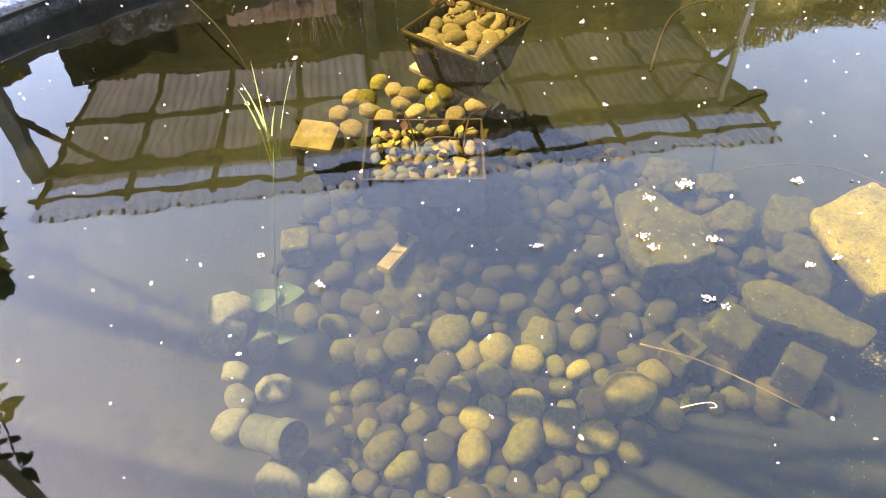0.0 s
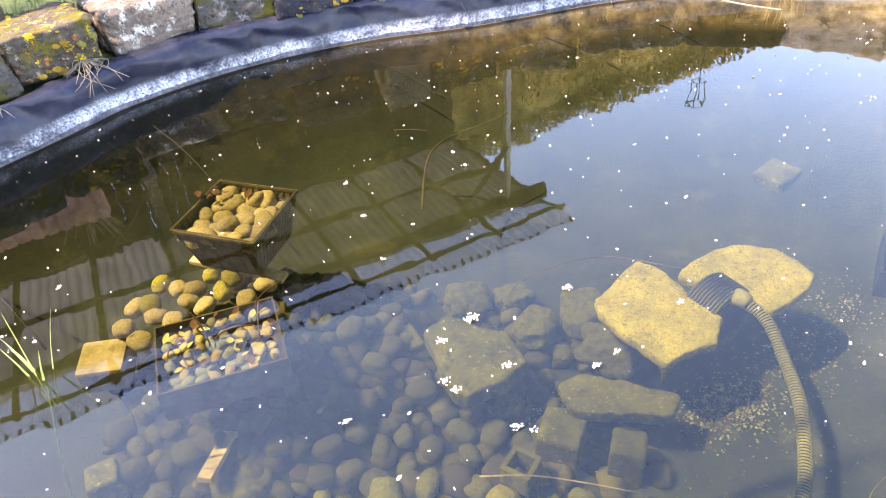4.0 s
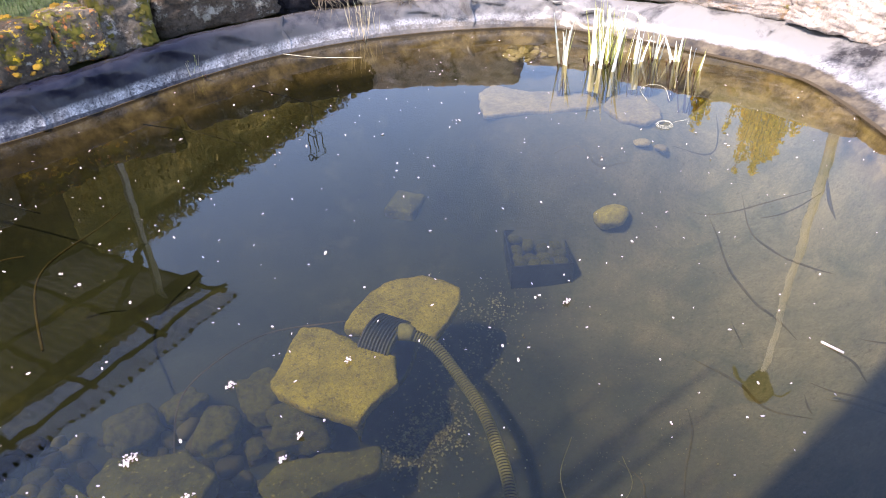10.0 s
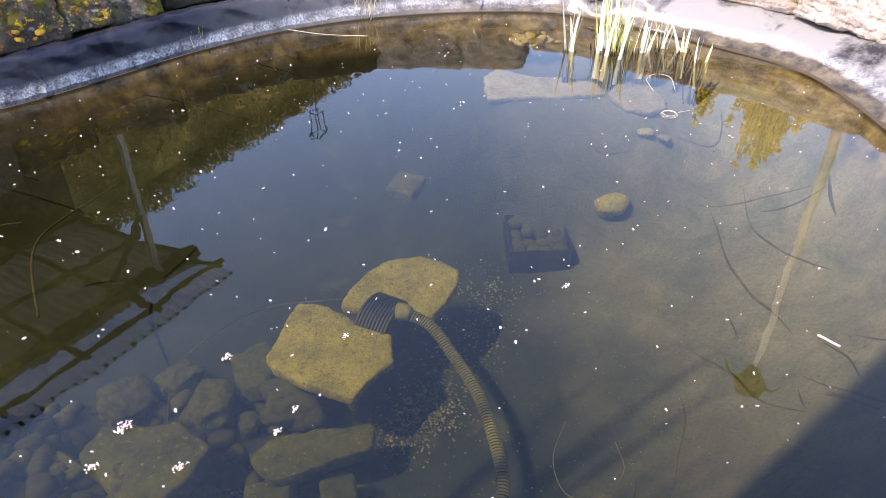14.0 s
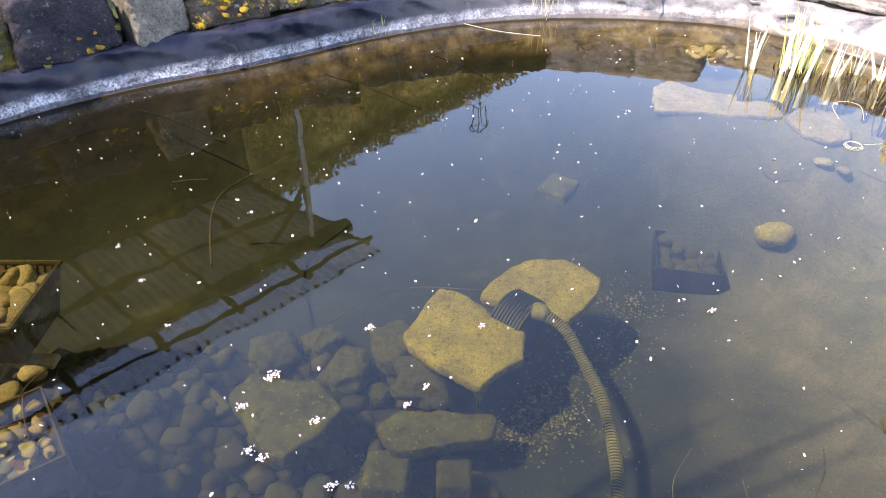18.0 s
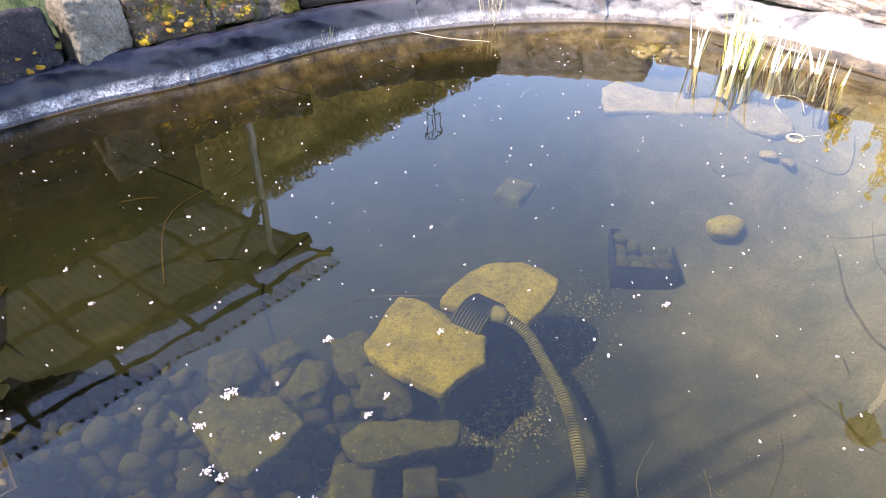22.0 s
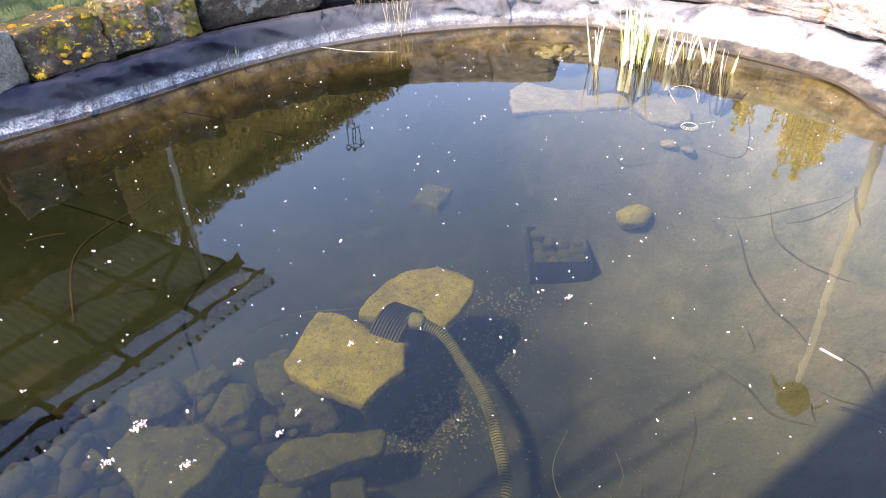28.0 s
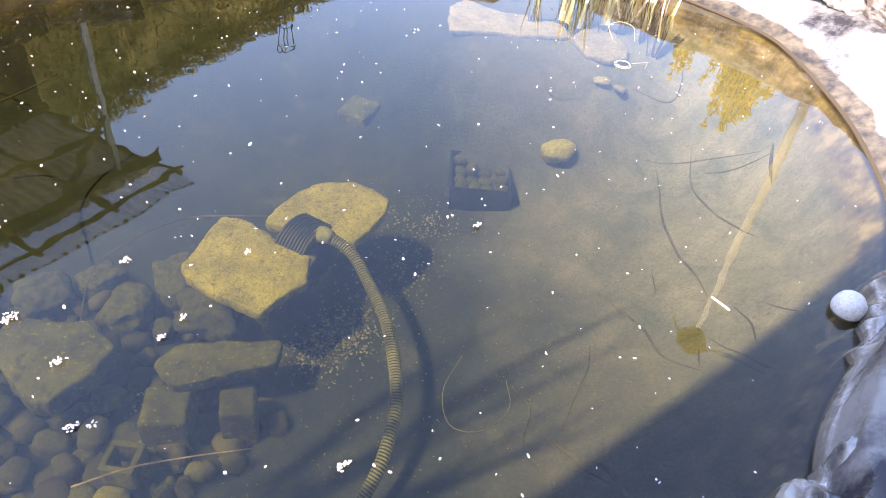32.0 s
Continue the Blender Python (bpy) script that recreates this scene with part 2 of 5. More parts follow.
M_CLAY = surface("algae_grey_clay", (0.055, 0.068, 0.052), (0.10, 0.118, 0.095), 12, 0.9, 0.3, 60, (), 0)
M_GRASS = surface("meadow_grass", (0.045, 0.070, 0.018), (0.13, 0.16, 0.045), 8, 0.8, 0.1, 40, (), 0)
M_BRANCH = surface("sunken_wood", (0.03, 0.024, 0.012), (0.085, 0.068, 0.035), 14, 0.9, 0.4, 60, (), 0.1)
M_TWINE = surface("pale_twine", (0.36, 0.33, 0.22), (0.58, 0.54, 0.38), 20, 0.9, 0, 60, (), 0)


def silt_and_shallow_light(m):
    """Pale dry-looking silt with a ragged edge, brightened on the shallow sunny slope to paint light deep water
    swallows.
    """
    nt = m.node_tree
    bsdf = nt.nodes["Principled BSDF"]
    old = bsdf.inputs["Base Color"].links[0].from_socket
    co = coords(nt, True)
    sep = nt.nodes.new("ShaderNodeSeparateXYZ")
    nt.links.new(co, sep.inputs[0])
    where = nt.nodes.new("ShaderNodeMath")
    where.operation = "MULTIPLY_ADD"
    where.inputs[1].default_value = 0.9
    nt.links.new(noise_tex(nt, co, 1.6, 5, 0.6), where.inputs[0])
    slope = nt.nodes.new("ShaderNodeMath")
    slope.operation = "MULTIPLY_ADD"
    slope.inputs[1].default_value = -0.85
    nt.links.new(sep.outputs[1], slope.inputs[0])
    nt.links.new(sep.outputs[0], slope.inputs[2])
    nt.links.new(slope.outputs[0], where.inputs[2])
    # lightens the floor by place: silt plus the light shallow water keeps
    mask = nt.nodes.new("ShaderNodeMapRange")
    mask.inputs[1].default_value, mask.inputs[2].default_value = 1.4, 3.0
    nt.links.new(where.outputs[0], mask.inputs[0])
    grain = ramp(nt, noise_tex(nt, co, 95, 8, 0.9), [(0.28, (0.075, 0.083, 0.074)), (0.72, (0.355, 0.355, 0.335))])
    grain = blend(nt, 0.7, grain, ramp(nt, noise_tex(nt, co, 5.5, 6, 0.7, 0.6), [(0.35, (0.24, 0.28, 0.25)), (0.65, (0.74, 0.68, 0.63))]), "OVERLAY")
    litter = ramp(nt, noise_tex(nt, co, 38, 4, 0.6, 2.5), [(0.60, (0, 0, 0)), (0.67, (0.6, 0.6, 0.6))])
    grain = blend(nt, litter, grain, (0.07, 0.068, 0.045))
    shelf = nt.nodes.new("ShaderNodeMapRange")
    shelf.inputs[1].default_value, shelf.inputs[2].default_value = -0.34, -0.04
    nt.links.new(sep.outputs[2], shelf.inputs[0])
    algae = ramp(nt, noise_tex(nt, co, 14, 7, 0.75), [(0.35, (0.007, 0.0065, 0.003)), (0.65, (0.042, 0.034, 0.016))])
    old = blend(nt, shelf.outputs[0], old, algae)
    ledge = nt.nodes.new("ShaderNodeMapRange")
    ledge.inputs[1].default_value, ledge.inputs[2].default_value = -0.15, -0.06
    nt.links.new(sep.outputs[2], ledge.inputs[0])
    along = nt.nodes.new("ShaderNodeMapRange")
    along.inputs[1].default_value, along.inputs[2].default_value, along.inputs[4].default_value = 0.7, 1.7, 0.9
    nt.links.new(sep.outputs[0], along.inputs[0])
    mud = ramp(nt, noise_tex(nt, co, 11, 6, 0.65), [(0.36, (0.05, 0.04, 0.024)), (0.52, (0.20, 0.155, 0.095)), (0.66, (0.38, 0.31, 0.205))])
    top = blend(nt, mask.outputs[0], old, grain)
    muddy = blend(nt, 1.0, ledge.outputs[0], along.outputs[0], "MULTIPLY")
    lip = nt.nodes.new("ShaderNodeMapRange")
    lip.inputs[1].default_value, lip.inputs[2].default_value = -0.016, -0.006
    nt.links.new(sep.outputs[2], lip.inputs[0])
    nt.links.new(blend(nt, lip.outputs[0], blend(nt, muddy, top, mud), (0.042, 0.030, 0.016)), bsdf.inputs["Base Color"])


silt_and_shallow_light(M_BOTTOM)


def liner_material(name="black_rubber_liner", dust_and_sheen=0.05, spec=0.14, rough=0.26):
    """Black rubber with a pale limescale crust just above the water line, dried dust, and sun glare painted on the
    sunny side.
    """
    m, nt, bsdf = nodes_of(name)
    co = coords(nt, True)
    sep = nt.nodes.new("ShaderNodeSeparateXYZ")
    nt.links.new(co, sep.inputs[0])
    n1, n2 = noise_tex(nt, co, 5, 5), noise_tex(nt, co, 110, 7, 0.8)
    height = nt.nodes.new("ShaderNodeMath")
    height.operation = "MULTIPLY_ADD"
    height.inputs[1].default_value = -0.03
    nt.links.new(n1, height.inputs[0])
    nt.links.new(sep.outputs[2], height.inputs[2])
    band = ramp(nt, height.outputs[0], [(0.0, (0.2, 0.2, 0.2)), (0.004, (1, 1, 1)), (0.030, (0.85, 0.85, 0.85)), (0.052, (0, 0, 0))])
    speck = ramp(nt, n2, [(0.36, (0, 0, 0)), (0.64, (1, 1, 1))])
    crust = blend(nt, 1.0, blend(nt, 1.0, band, speck, "MULTIPLY"), ramp(nt, noise_tex(nt, co, 10, 5, 0.7, 0.8), [(0.38, (0.12, 0.12, 0.12)), (0.60, (1, 1, 1))]), "MULTIPLY")
    base = ramp(nt, n1, [(0.3, (0.003, 0.0035, 0.008)), (0.7, (0.008, 0.009, 0.018))])
    dust = blend(nt, ramp(nt, noise_tex(nt, co, 6.0, 7, 0.7, 0.6), [(0.40, (0, 0, 0)), (0.66, (1, 1, 1))]), base, (0.24, 0.235, 0.23))
    base = blend(nt, dust_and_sheen, base, dust)
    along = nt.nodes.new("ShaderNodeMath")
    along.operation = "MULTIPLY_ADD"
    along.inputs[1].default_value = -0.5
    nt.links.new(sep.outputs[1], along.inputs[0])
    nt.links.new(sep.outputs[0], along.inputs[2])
    # sun glare on the far side put into the colour: greyer rubber, pale patches
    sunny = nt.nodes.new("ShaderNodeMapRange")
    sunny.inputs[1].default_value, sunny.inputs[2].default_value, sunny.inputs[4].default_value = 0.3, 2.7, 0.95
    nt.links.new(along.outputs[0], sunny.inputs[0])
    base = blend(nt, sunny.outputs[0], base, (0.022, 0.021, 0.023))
    glare = blend(nt, 1.0, ramp(nt, noise_tex(nt, co, 3.2, 7, 0.68, 0.25), [(0.36, (0.0, 0.0, 0.0)), (0.50, (1, 1, 1))]), sunny.outputs[0], "MULTIPLY")
    base = blend(nt, glare, base, (0.17, 0.165, 0.16))
    col = blend(nt, crust, base, (0.44, 0.44, 0.455))
    ragged = nt.nodes.new("ShaderNodeMath")
    ragged.operation = "MULTIPLY_ADD"
    ragged.inputs[1].default_value = -0.030
    nt.links.new(noise_tex(nt, co, 7, 4, 0.55), ragged.inputs[0])
    nt.links.new(height.outputs[0], ragged.inputs[2])
    foot = ramp(nt, ragged.outputs[0], [(0.0, (1, 1, 1)), (0.010, (0, 0, 0))])
    wet = blend(nt, 1.0, foot, sunny.outputs[0], "MULTIPLY")
    col = blend(nt, wet, col, ramp(nt, noise_tex(nt, co, 16, 5, 0.6), [(0.36, (0.022, 0.018, 0.013)), (0.64, (0.10, 0.078, 0.048))]))
    nt.links.new(col, bsdf.inputs["Base Color"])
    bsdf.inputs["Roughness"].default_value = rough
    bsdf.inputs["Specular IOR Level"].default_value = spec
    b = nt.nodes.new("ShaderNodeBump")
    b.inputs["Strength"].default_value, b.inputs["Distance"].default_value = 0.55, 0.04
    nt.links.new(noise_tex(nt, co, 5.5, 3, 0.4, 0.6), b.inputs["Height"])
    nt.links.new(b.outputs[0], bsdf.inputs["Normal"])
    return m


def water_material():
    """Clear, faintly olive water: what lies below shows through, the sky mirrors by Fresnel."""
    m, nt, bsdf = nodes_of("pond_water")
    nt.nodes.remove(bsdf)
    out = nt.nodes["Material Output"]
    clear = nt.nodes.new("ShaderNodeBsdfTransparent")
    clear.inputs[0].default_value = (0.318, 0.302, 0.170, 1)
    silt = nt.nodes.new("ShaderNodeBsdfDiffuse")
    silt.inputs[0].default_value = (0.27, 0.34, 0.20, 1)
    gloss = nt.nodes.new("ShaderNodeBsdfGlossy")
    gloss.inputs["Roughness"].default_value = 0.0
    gloss.inputs["Color"].default_value = (1, 1, 1, 1)
    fres = nt.nodes.new("ShaderNodeFresnel")
    fres.inputs["IOR"].default_value = 1.33
    co = coords(nt, True)
    warp = nt.nodes.new("ShaderNodeMapping")
    warp.inputs["Scale"].default_value = (1.0, 1.0, 1.0)
    nt.links.new(co, warp.inputs[0])
    n1, n2 = noise_tex(nt, warp.outputs[0], 3.5, 2, 0.45), noise_tex(nt, warp.outputs[0], 14, 1, 0.4)
    add = nt.nodes.new("ShaderNodeMath")
    add.operation = "MULTIPLY_ADD"
    add.inputs[1].default_value = 0.17
    nt.links.new(n2, add.inputs[0])
    nt.links.new(n1, add.inputs[2])
    bump = nt.nodes.new("ShaderNodeBump")
    bump.inputs["Strength"].default_value, bump.inputs["Distance"].default_value = 0.10, 0.009
    nt.links.new(add.outputs[0], bump.inputs["Height"])
    nt.links.new(bump.outputs[0], gloss.inputs["Normal"])
    a, b = nt.nodes.new("ShaderNodeMixShader"), nt.nodes.new("ShaderNodeMixShader")
    a.inputs[0].default_value = 0.0016
    nt.links.new(clear.outputs[0], a.inputs[1])
    nt.links.new(silt.outputs[0], a.inputs[2])
    nt.links.new(fres.outputs[0], b.inputs[0])
    nt.links.new(a.outputs[0], b.inputs[1])
    nt.links.new(gloss.outputs[0], b.inputs[2])
    nt.links.new(b.outputs[0], out.inputs[0])
    return m


def sheet_material(name, dark, light, clear=0.0):
    m, nt, bsdf = nodes_of(name)
    co = coords(nt)
    col = ramp(nt, noise_tex(nt, co, 3, 5), [(0.3, dark), (0.7, light)])
    nt.links.new(col, bsdf.inputs["Base Color"])
    bsdf.inputs["Roughness"].default_value = 0.5
    tr = nt.nodes.new("ShaderNodeBsdfTranslucent")
    nt.links.new(col, tr.inputs[0])
    mix = nt.nodes.new("ShaderNodeMixShader")
    mix.inputs[0].default_value = 0.55
    nt.links.new(bsdf.outputs[0], mix.inputs[1])
    nt.links.new(tr.outputs[0], mix.inputs[2])
    see = nt.nodes.new("ShaderNodeBsdfTransparent")
    see.inputs[0].default_value = (0.70, 0.76, 0.90, 1)
    through_mix = nt.nodes.new("ShaderNodeMixShader")
    through_mix.inputs[0].default_value = clear
    nt.links.new(mix.outputs[0], through_mix.inputs[1])
    nt.links.new(see.outputs[0], through_mix.inputs[2])
    nt.links.new(through_mix.outputs[0], nt.nodes["Material Output"].inputs[0])
    return m


# extra pale dust here also paints the sky sheen on the shaded folds
M_LINER_SHEEN = liner_material("dust_and_sheen_liner", 0.24, 0.9, 0.24)
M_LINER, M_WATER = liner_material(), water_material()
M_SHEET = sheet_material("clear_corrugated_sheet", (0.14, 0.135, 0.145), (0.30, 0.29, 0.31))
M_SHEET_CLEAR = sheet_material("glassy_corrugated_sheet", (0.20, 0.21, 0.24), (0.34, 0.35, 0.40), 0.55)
M_SHEET_DARK = sheet_material("dark_corrugated_sheet", (0.05, 0.046, 0.044), (0.145, 0.136, 0.13))


# ---- mesh helpers ----
def mesh_of(name, bm, material, smooth=True):
    me = bpy.data.meshes.new(name)
    bm.to_mesh(me)
    bm.free()
    me.materials.append(material)
    if smooth:
        for p in me.polygons:
            p.use_smooth = True
    return me


def thing(name, bm, material, label, category, group="", kind="", smooth=True, m=None):
    ob = new(name, mesh_of(name, bm, material, smooth))
    if m is not None:
        ob.matrix_world = m
    return tagged(ob, label, category, group, kind)


def empty(name, label, category, m=None, group=""):
    ob = new(name)
    ob.empty_display_size = 0.1
    if m is not None:
        ob.matrix_world = m
    return tagged(ob, label, category, group)


def part(name, bm, material, parent, label="", smooth=False, m=None):
    ob = new(name, bm if isinstance(bm, bpy.types.Mesh) else mesh_of(name, bm, material, smooth))
    ob.parent = parent
    if m is not None:
        ob.matrix_basis = m
    return tagged(ob, label)


def box(bm, x0, x1, y0, y1, z0, z1, bevel=0.0, m=None):
    made = bmesh.ops.create_cube(bm, size=1)["verts"]
    for v in made:
        v.co = Vector(((x0 + x1) / 2 + v.co.x * (x1 - x0), (y0 + y1) / 2 + v.co.y * (y1 - y0), (z0 + z1) / 2 + v.co.z * (z1 - z0)))
    if m is not None:
        bmesh.ops.transform(bm, matrix=m, verts=made)
    if bevel:
        edges = list({e for v in made for e in v.link_edges})
        bmesh.ops.bevel(bm, geom=edges, offset=bevel, segments=2, affect="EDGES", profile=0.6)
    return bm


def tube(bm, points, radii, sides=8, closed_ends=True):
    """A tube along points; radii is a number or one for each point."""
    pts = [Vector(p) for p in points]
    rs = radii if isinstance(radii, (list, tuple)) else [radii] * len(pts)
    rings, side = [], None
    for i, p in enumerate(pts):
        d = (pts[min(i + 1, len(pts) - 1)] - pts[max(i - 1, 0)]).normalized()
        if side is None:
            side = d.cross(Vector((0, 0, 1)) if abs(d.z) < 0.9 else Vector((1, 0, 0))).normalized()
        side = (side - d * side.dot(d)).normalized()
        up = d.cross(side)
        rings.append([bm.verts.new(p + rs[i] * (math.cos(2 * math.pi * k / sides) * side + math.sin(2 * math.pi * k / sides) * up)) for k in range(sides)])
    for a, b in zip(rings, rings[1:]):
        for k in range(sides):
            bm.faces.new((a[k], a[(k + 1) % sides], b[(k + 1) % sides], b[k]))
    if closed_ends:
        bm.faces.new(rings[0][::-1])
        bm.faces.new(rings[-1])
    return bm


def curve_points(points, n):
    """n points along a smooth line through the given ones."""
    p = [Vector(q) for q in points]
    p = [2 * p[0] - p[1]] + p + [2 * p[-1] - p[-2]]
    out = []
    for k in range(n):
        s = k / (n - 1) * (len(p) - 3)
        i = min(int(s), len(p) - 4)
        t = s - i
        a, b, c, d = p[i : i + 4]
        out.append(0.5 * (2 * b + (c - a) * t + (2 * a - 5 * b + 4 * c - d) * t * t + (3 * b - a - 3 * c + d) * t ** 3))
    return out


def rock_mesh(name, material, seed, square=0.0, detail=3, rough=0.12, size=(1, 1, 1)):
    """A stone about 1 across: a ball pushed towards a block by square, with lumps."""
    bm = bmesh.new()
    bmesh.ops.create_icosphere(bm, subdivisions=detail, radius=0.5)
    off = Vector((seed * 7.31, seed * 3.17, seed * 1.71))
    for v in bm.verts:
        n = v.co.normalized()
        k = max(abs(n.x), abs(n.y), abs(n.z))
        r = 0.5 * ((1 - square) + square * min(0.92 / k, 1.25))
        r *= 1 + rough * noise.noise(n * 1.6 + off) * 1.6 + rough * 0.5 * noise.noise(n * 4.5 + off) + rough * 0.22 * noise.noise(n * 11 + off)
        v.co = Vector((n.x * size[0], n.y * size[1], n.z * size[2])) * r
    return mesh_of(name, bm, material)


def block_mesh(name, material, seed, size):
    """A rough-hewn block: a cut cube with worn edges, chips and lumps."""
    bm = bmesh.new()
    bmesh.ops.create_cube(bm, size=1)
    bmesh.ops.subdivide_edges(bm, edges=bm.edges[:], cuts=30, use_grid_fill=True)
    off = Vector((seed * 7.31, seed * 3.17, seed * 1.71))
    r = random.Random(seed)
    skew = [r.uniform(-0.12, 0.12) for _ in range(6)]
    for v in bm.verts:
        c = v.co * 2
        w = Vector([math.copysign((1 - (1 - min(abs(a), 1)) ** 1.0), a) for a in c])
        n6 = (abs(w.x) ** 14 + abs(w.y) ** 14 + abs(w.z) ** 14) ** (1 / 14)
        w = w / max(n6, 1e-6) * max(abs(w.x), abs(w.y), abs(w.z))
        p = Vector((w.x * size[0], w.y * size[1], w.z * size[2])) / 2
        p.x *= 1 + skew[0] * w.z + skew[1] * w.y
        p.y *= 1 + skew[2] * w.x + skew[3] * w.z
        p.z *= 1 + skew[4] * w.x + skew[5] * w.y
        q = p * 5 + off
        d = 0.010 * noise.noise(q) + 0.009 * noise.noise(q * 2.7) + 0.007 * noise.noise(q * 6.3) + 0.006 * noise.noise(q * 14) + 0.004 * noise.noise(q * 31)
        v.co = p * (1 + d / 0.16)
    return mesh_of(name, bm, material)


def plate(bm, outline, z0, z1, jitter=0.0, seed=0):
    """A flat stone with the outline of a polygon: worn corners, a chipped rim and an uneven top."""
    pts = []
    for (x0, y0), (x1, y1) in zip(outline, outline[1:] + outline[:1]):
        for k in range(9):
            pts.append(Vector((x0 + (x1 - x0) * k / 9, y0 + (y1 - y0) * k / 9, 0)))
    for _ in range(2):
        pts = [pts[k - 1] * 0.25 + pts[k] * 0.5 + pts[(k + 1) % len(pts)] * 0.25 for k in range(len(pts))]
    mid = sum(pts, Vector()) / len(pts)
    off = Vector((seed * 3.1, seed * 1.7, 0))
    pts = [p + (p - mid).normalized() * jitter * (1.1 * noise.noise(p * 11 + off) + 0.7 * noise.noise(p * 34 + off) + 0.4 * noise.noise(p * 80 + off)) for p in pts]
    h = z1 - z0
    loops = []
    for scale, f, rough in ((0.93, 0.0, 0.2), (0.985, 0.25, 0.6), (1.0, 0.6, 0.8), (0.994, 0.9, 0.5), (0.98, 1.0, 0.5), (0.93, 1.02, 0.6), (0.84, 1.03, 0.6), (0.72, 1.03, 0.6), (0.58, 1.04, 0.6), (0.43, 1.04, 0.6), (0.28, 1.04, 0.6), (0.14, 1.04, 0.6)):
        loop = []
        for p in pts:
            q = mid + (p - mid) * scale
            n = rough * (noise.noise(q * 8 + off) + 0.6 * noise.noise(q * 24 + off) + 0.45 * noise.noise(q * 60 + off))
            out = (p - mid).normalized() * jitter * 0.5 * noise.noise(q * 40 + off + Vector((0, 0, f * 9))) * (1 if 0.1 < f < 0.95 else 0)
            loop.append(bm.verts.new((q.x + out.x, q.y + out.y, z0 + h * f + jitter * n)))
        loops.append(loop)
    for a, b in zip(loops, loops[1:]):
        for k in range(len(pts)):
            bm.faces.new((a[k], a[(k + 1) % len(pts)], b[(k + 1) % len(pts)], b[k]))
    bm.faces.new(loops[0][::-1])
    bm.faces.new(loops[-1])
    return bm


# ---- the pond: outline, floor, liner, banks ----
SHORE = [(-1.75, 1.0), (-1.42, 1.62), (-1.03, 2.10), (-0.65, 2.39), (-0.38, 2.60), (-0.14, 2.78), (0.28, 2.95), (0.78, 3.02), (1.21, 2.99),
         (1.55, 3.00), (1.90, 3.01), (2.32, 2.95), (2.72, 2.79), (3.10, 2.52), (3.39, 2.19), (3.49, 1.73), (3.51, 1.37), (3.50, 1.08), (3.40, 0.87),
         (3.14, 0.56), (2.91, 0.36), (2.68, 0.21), (2.34, 0.09), (2.08, 0.04), (1.80, 0.00), (1.45, -0.12), (0.8, -0.22), (0.0, -0.22), (-0.9, -0.1), (-1.6, 0.35)]


def closed_curve(points, n):
    p = [Vector((*q, 0)) for q in points]
    m = len(p)
    out = []
    for k in range(n):
        s = k / n * m
        i = int(s)
        t = s - i
        a, b, c, d = p[(i - 1) % m], p[i % m], p[(i + 1) % m], p[(i + 2) % m]
        out.append(0.5 * (2 * b + (c - a) * t + (2 * a - 5 * b + 4 * c - d) * t * t + (3 * b - a - 3 * c + d) * t ** 3))
    return out


N = 360
EDGE = closed_curve(SHORE, N)
OUT = []
for k in range(N):
    d = EDGE[(k + 3) % N] - EDGE[(k - 3) % N]
    OUT.append(Vector((-d.y, d.x, 0)).normalized())
EXY = np.array([(p.x, p.y) for p in EDGE])


def shore_distance(x, y):
    """Metres from a place to the water's edge; positive on the water."""
    a, b = EXY, np.roll(EXY, -1, 0)
    ab, ap = b - a, np.array([x, y]) - a
    t = np.clip((ap * ab).sum(1) / (ab * ab).sum(1), 0, 1)
    dist = np.sqrt(((ap - ab * t[:, None]) ** 2).sum(1)).min()
    crosses = ((a[:, 1] > y) != (b[:, 1] > y)) & (x < (b[:, 0] - a[:, 0]) * (y - a[:, 1]) / (b[:, 1] - a[:, 1] + 1e-12) + a[:, 0])
    return dist if crosses.sum() % 2 else -dist


def floor_z(x, y):
    d = max(shore_distance(x, y), -0.12)
    depth = 0.60 * (1 - math.exp(-max(d, 0) / 0.34)) + (0.0 if d > 0 else 0.02 - d * 0.8)
    far = math.exp(-((((x - 2.99) / 0.54) ** 2 + ((y - 1.82) / 0.66) ** 2) ** 3))
    near = math.exp(-((((x - 0.12) / 0.50) ** 2 + ((y - 1.76) / 0.46) ** 2) ** 1.6))
    depth = depth + (min(depth, 0.17) - depth) * far
    depth = depth + (min(depth, 0.35) - depth) * near
    fold = 0.018 * noise.noise(Vector((x * 2.2 + y * 1.2, y * 2.6 - x, 3))) + 0.008 * noise.noise(Vector((x * 9, y * 9, 1)))
    return -depth + fold * min(1, max(d, 0) * 4)


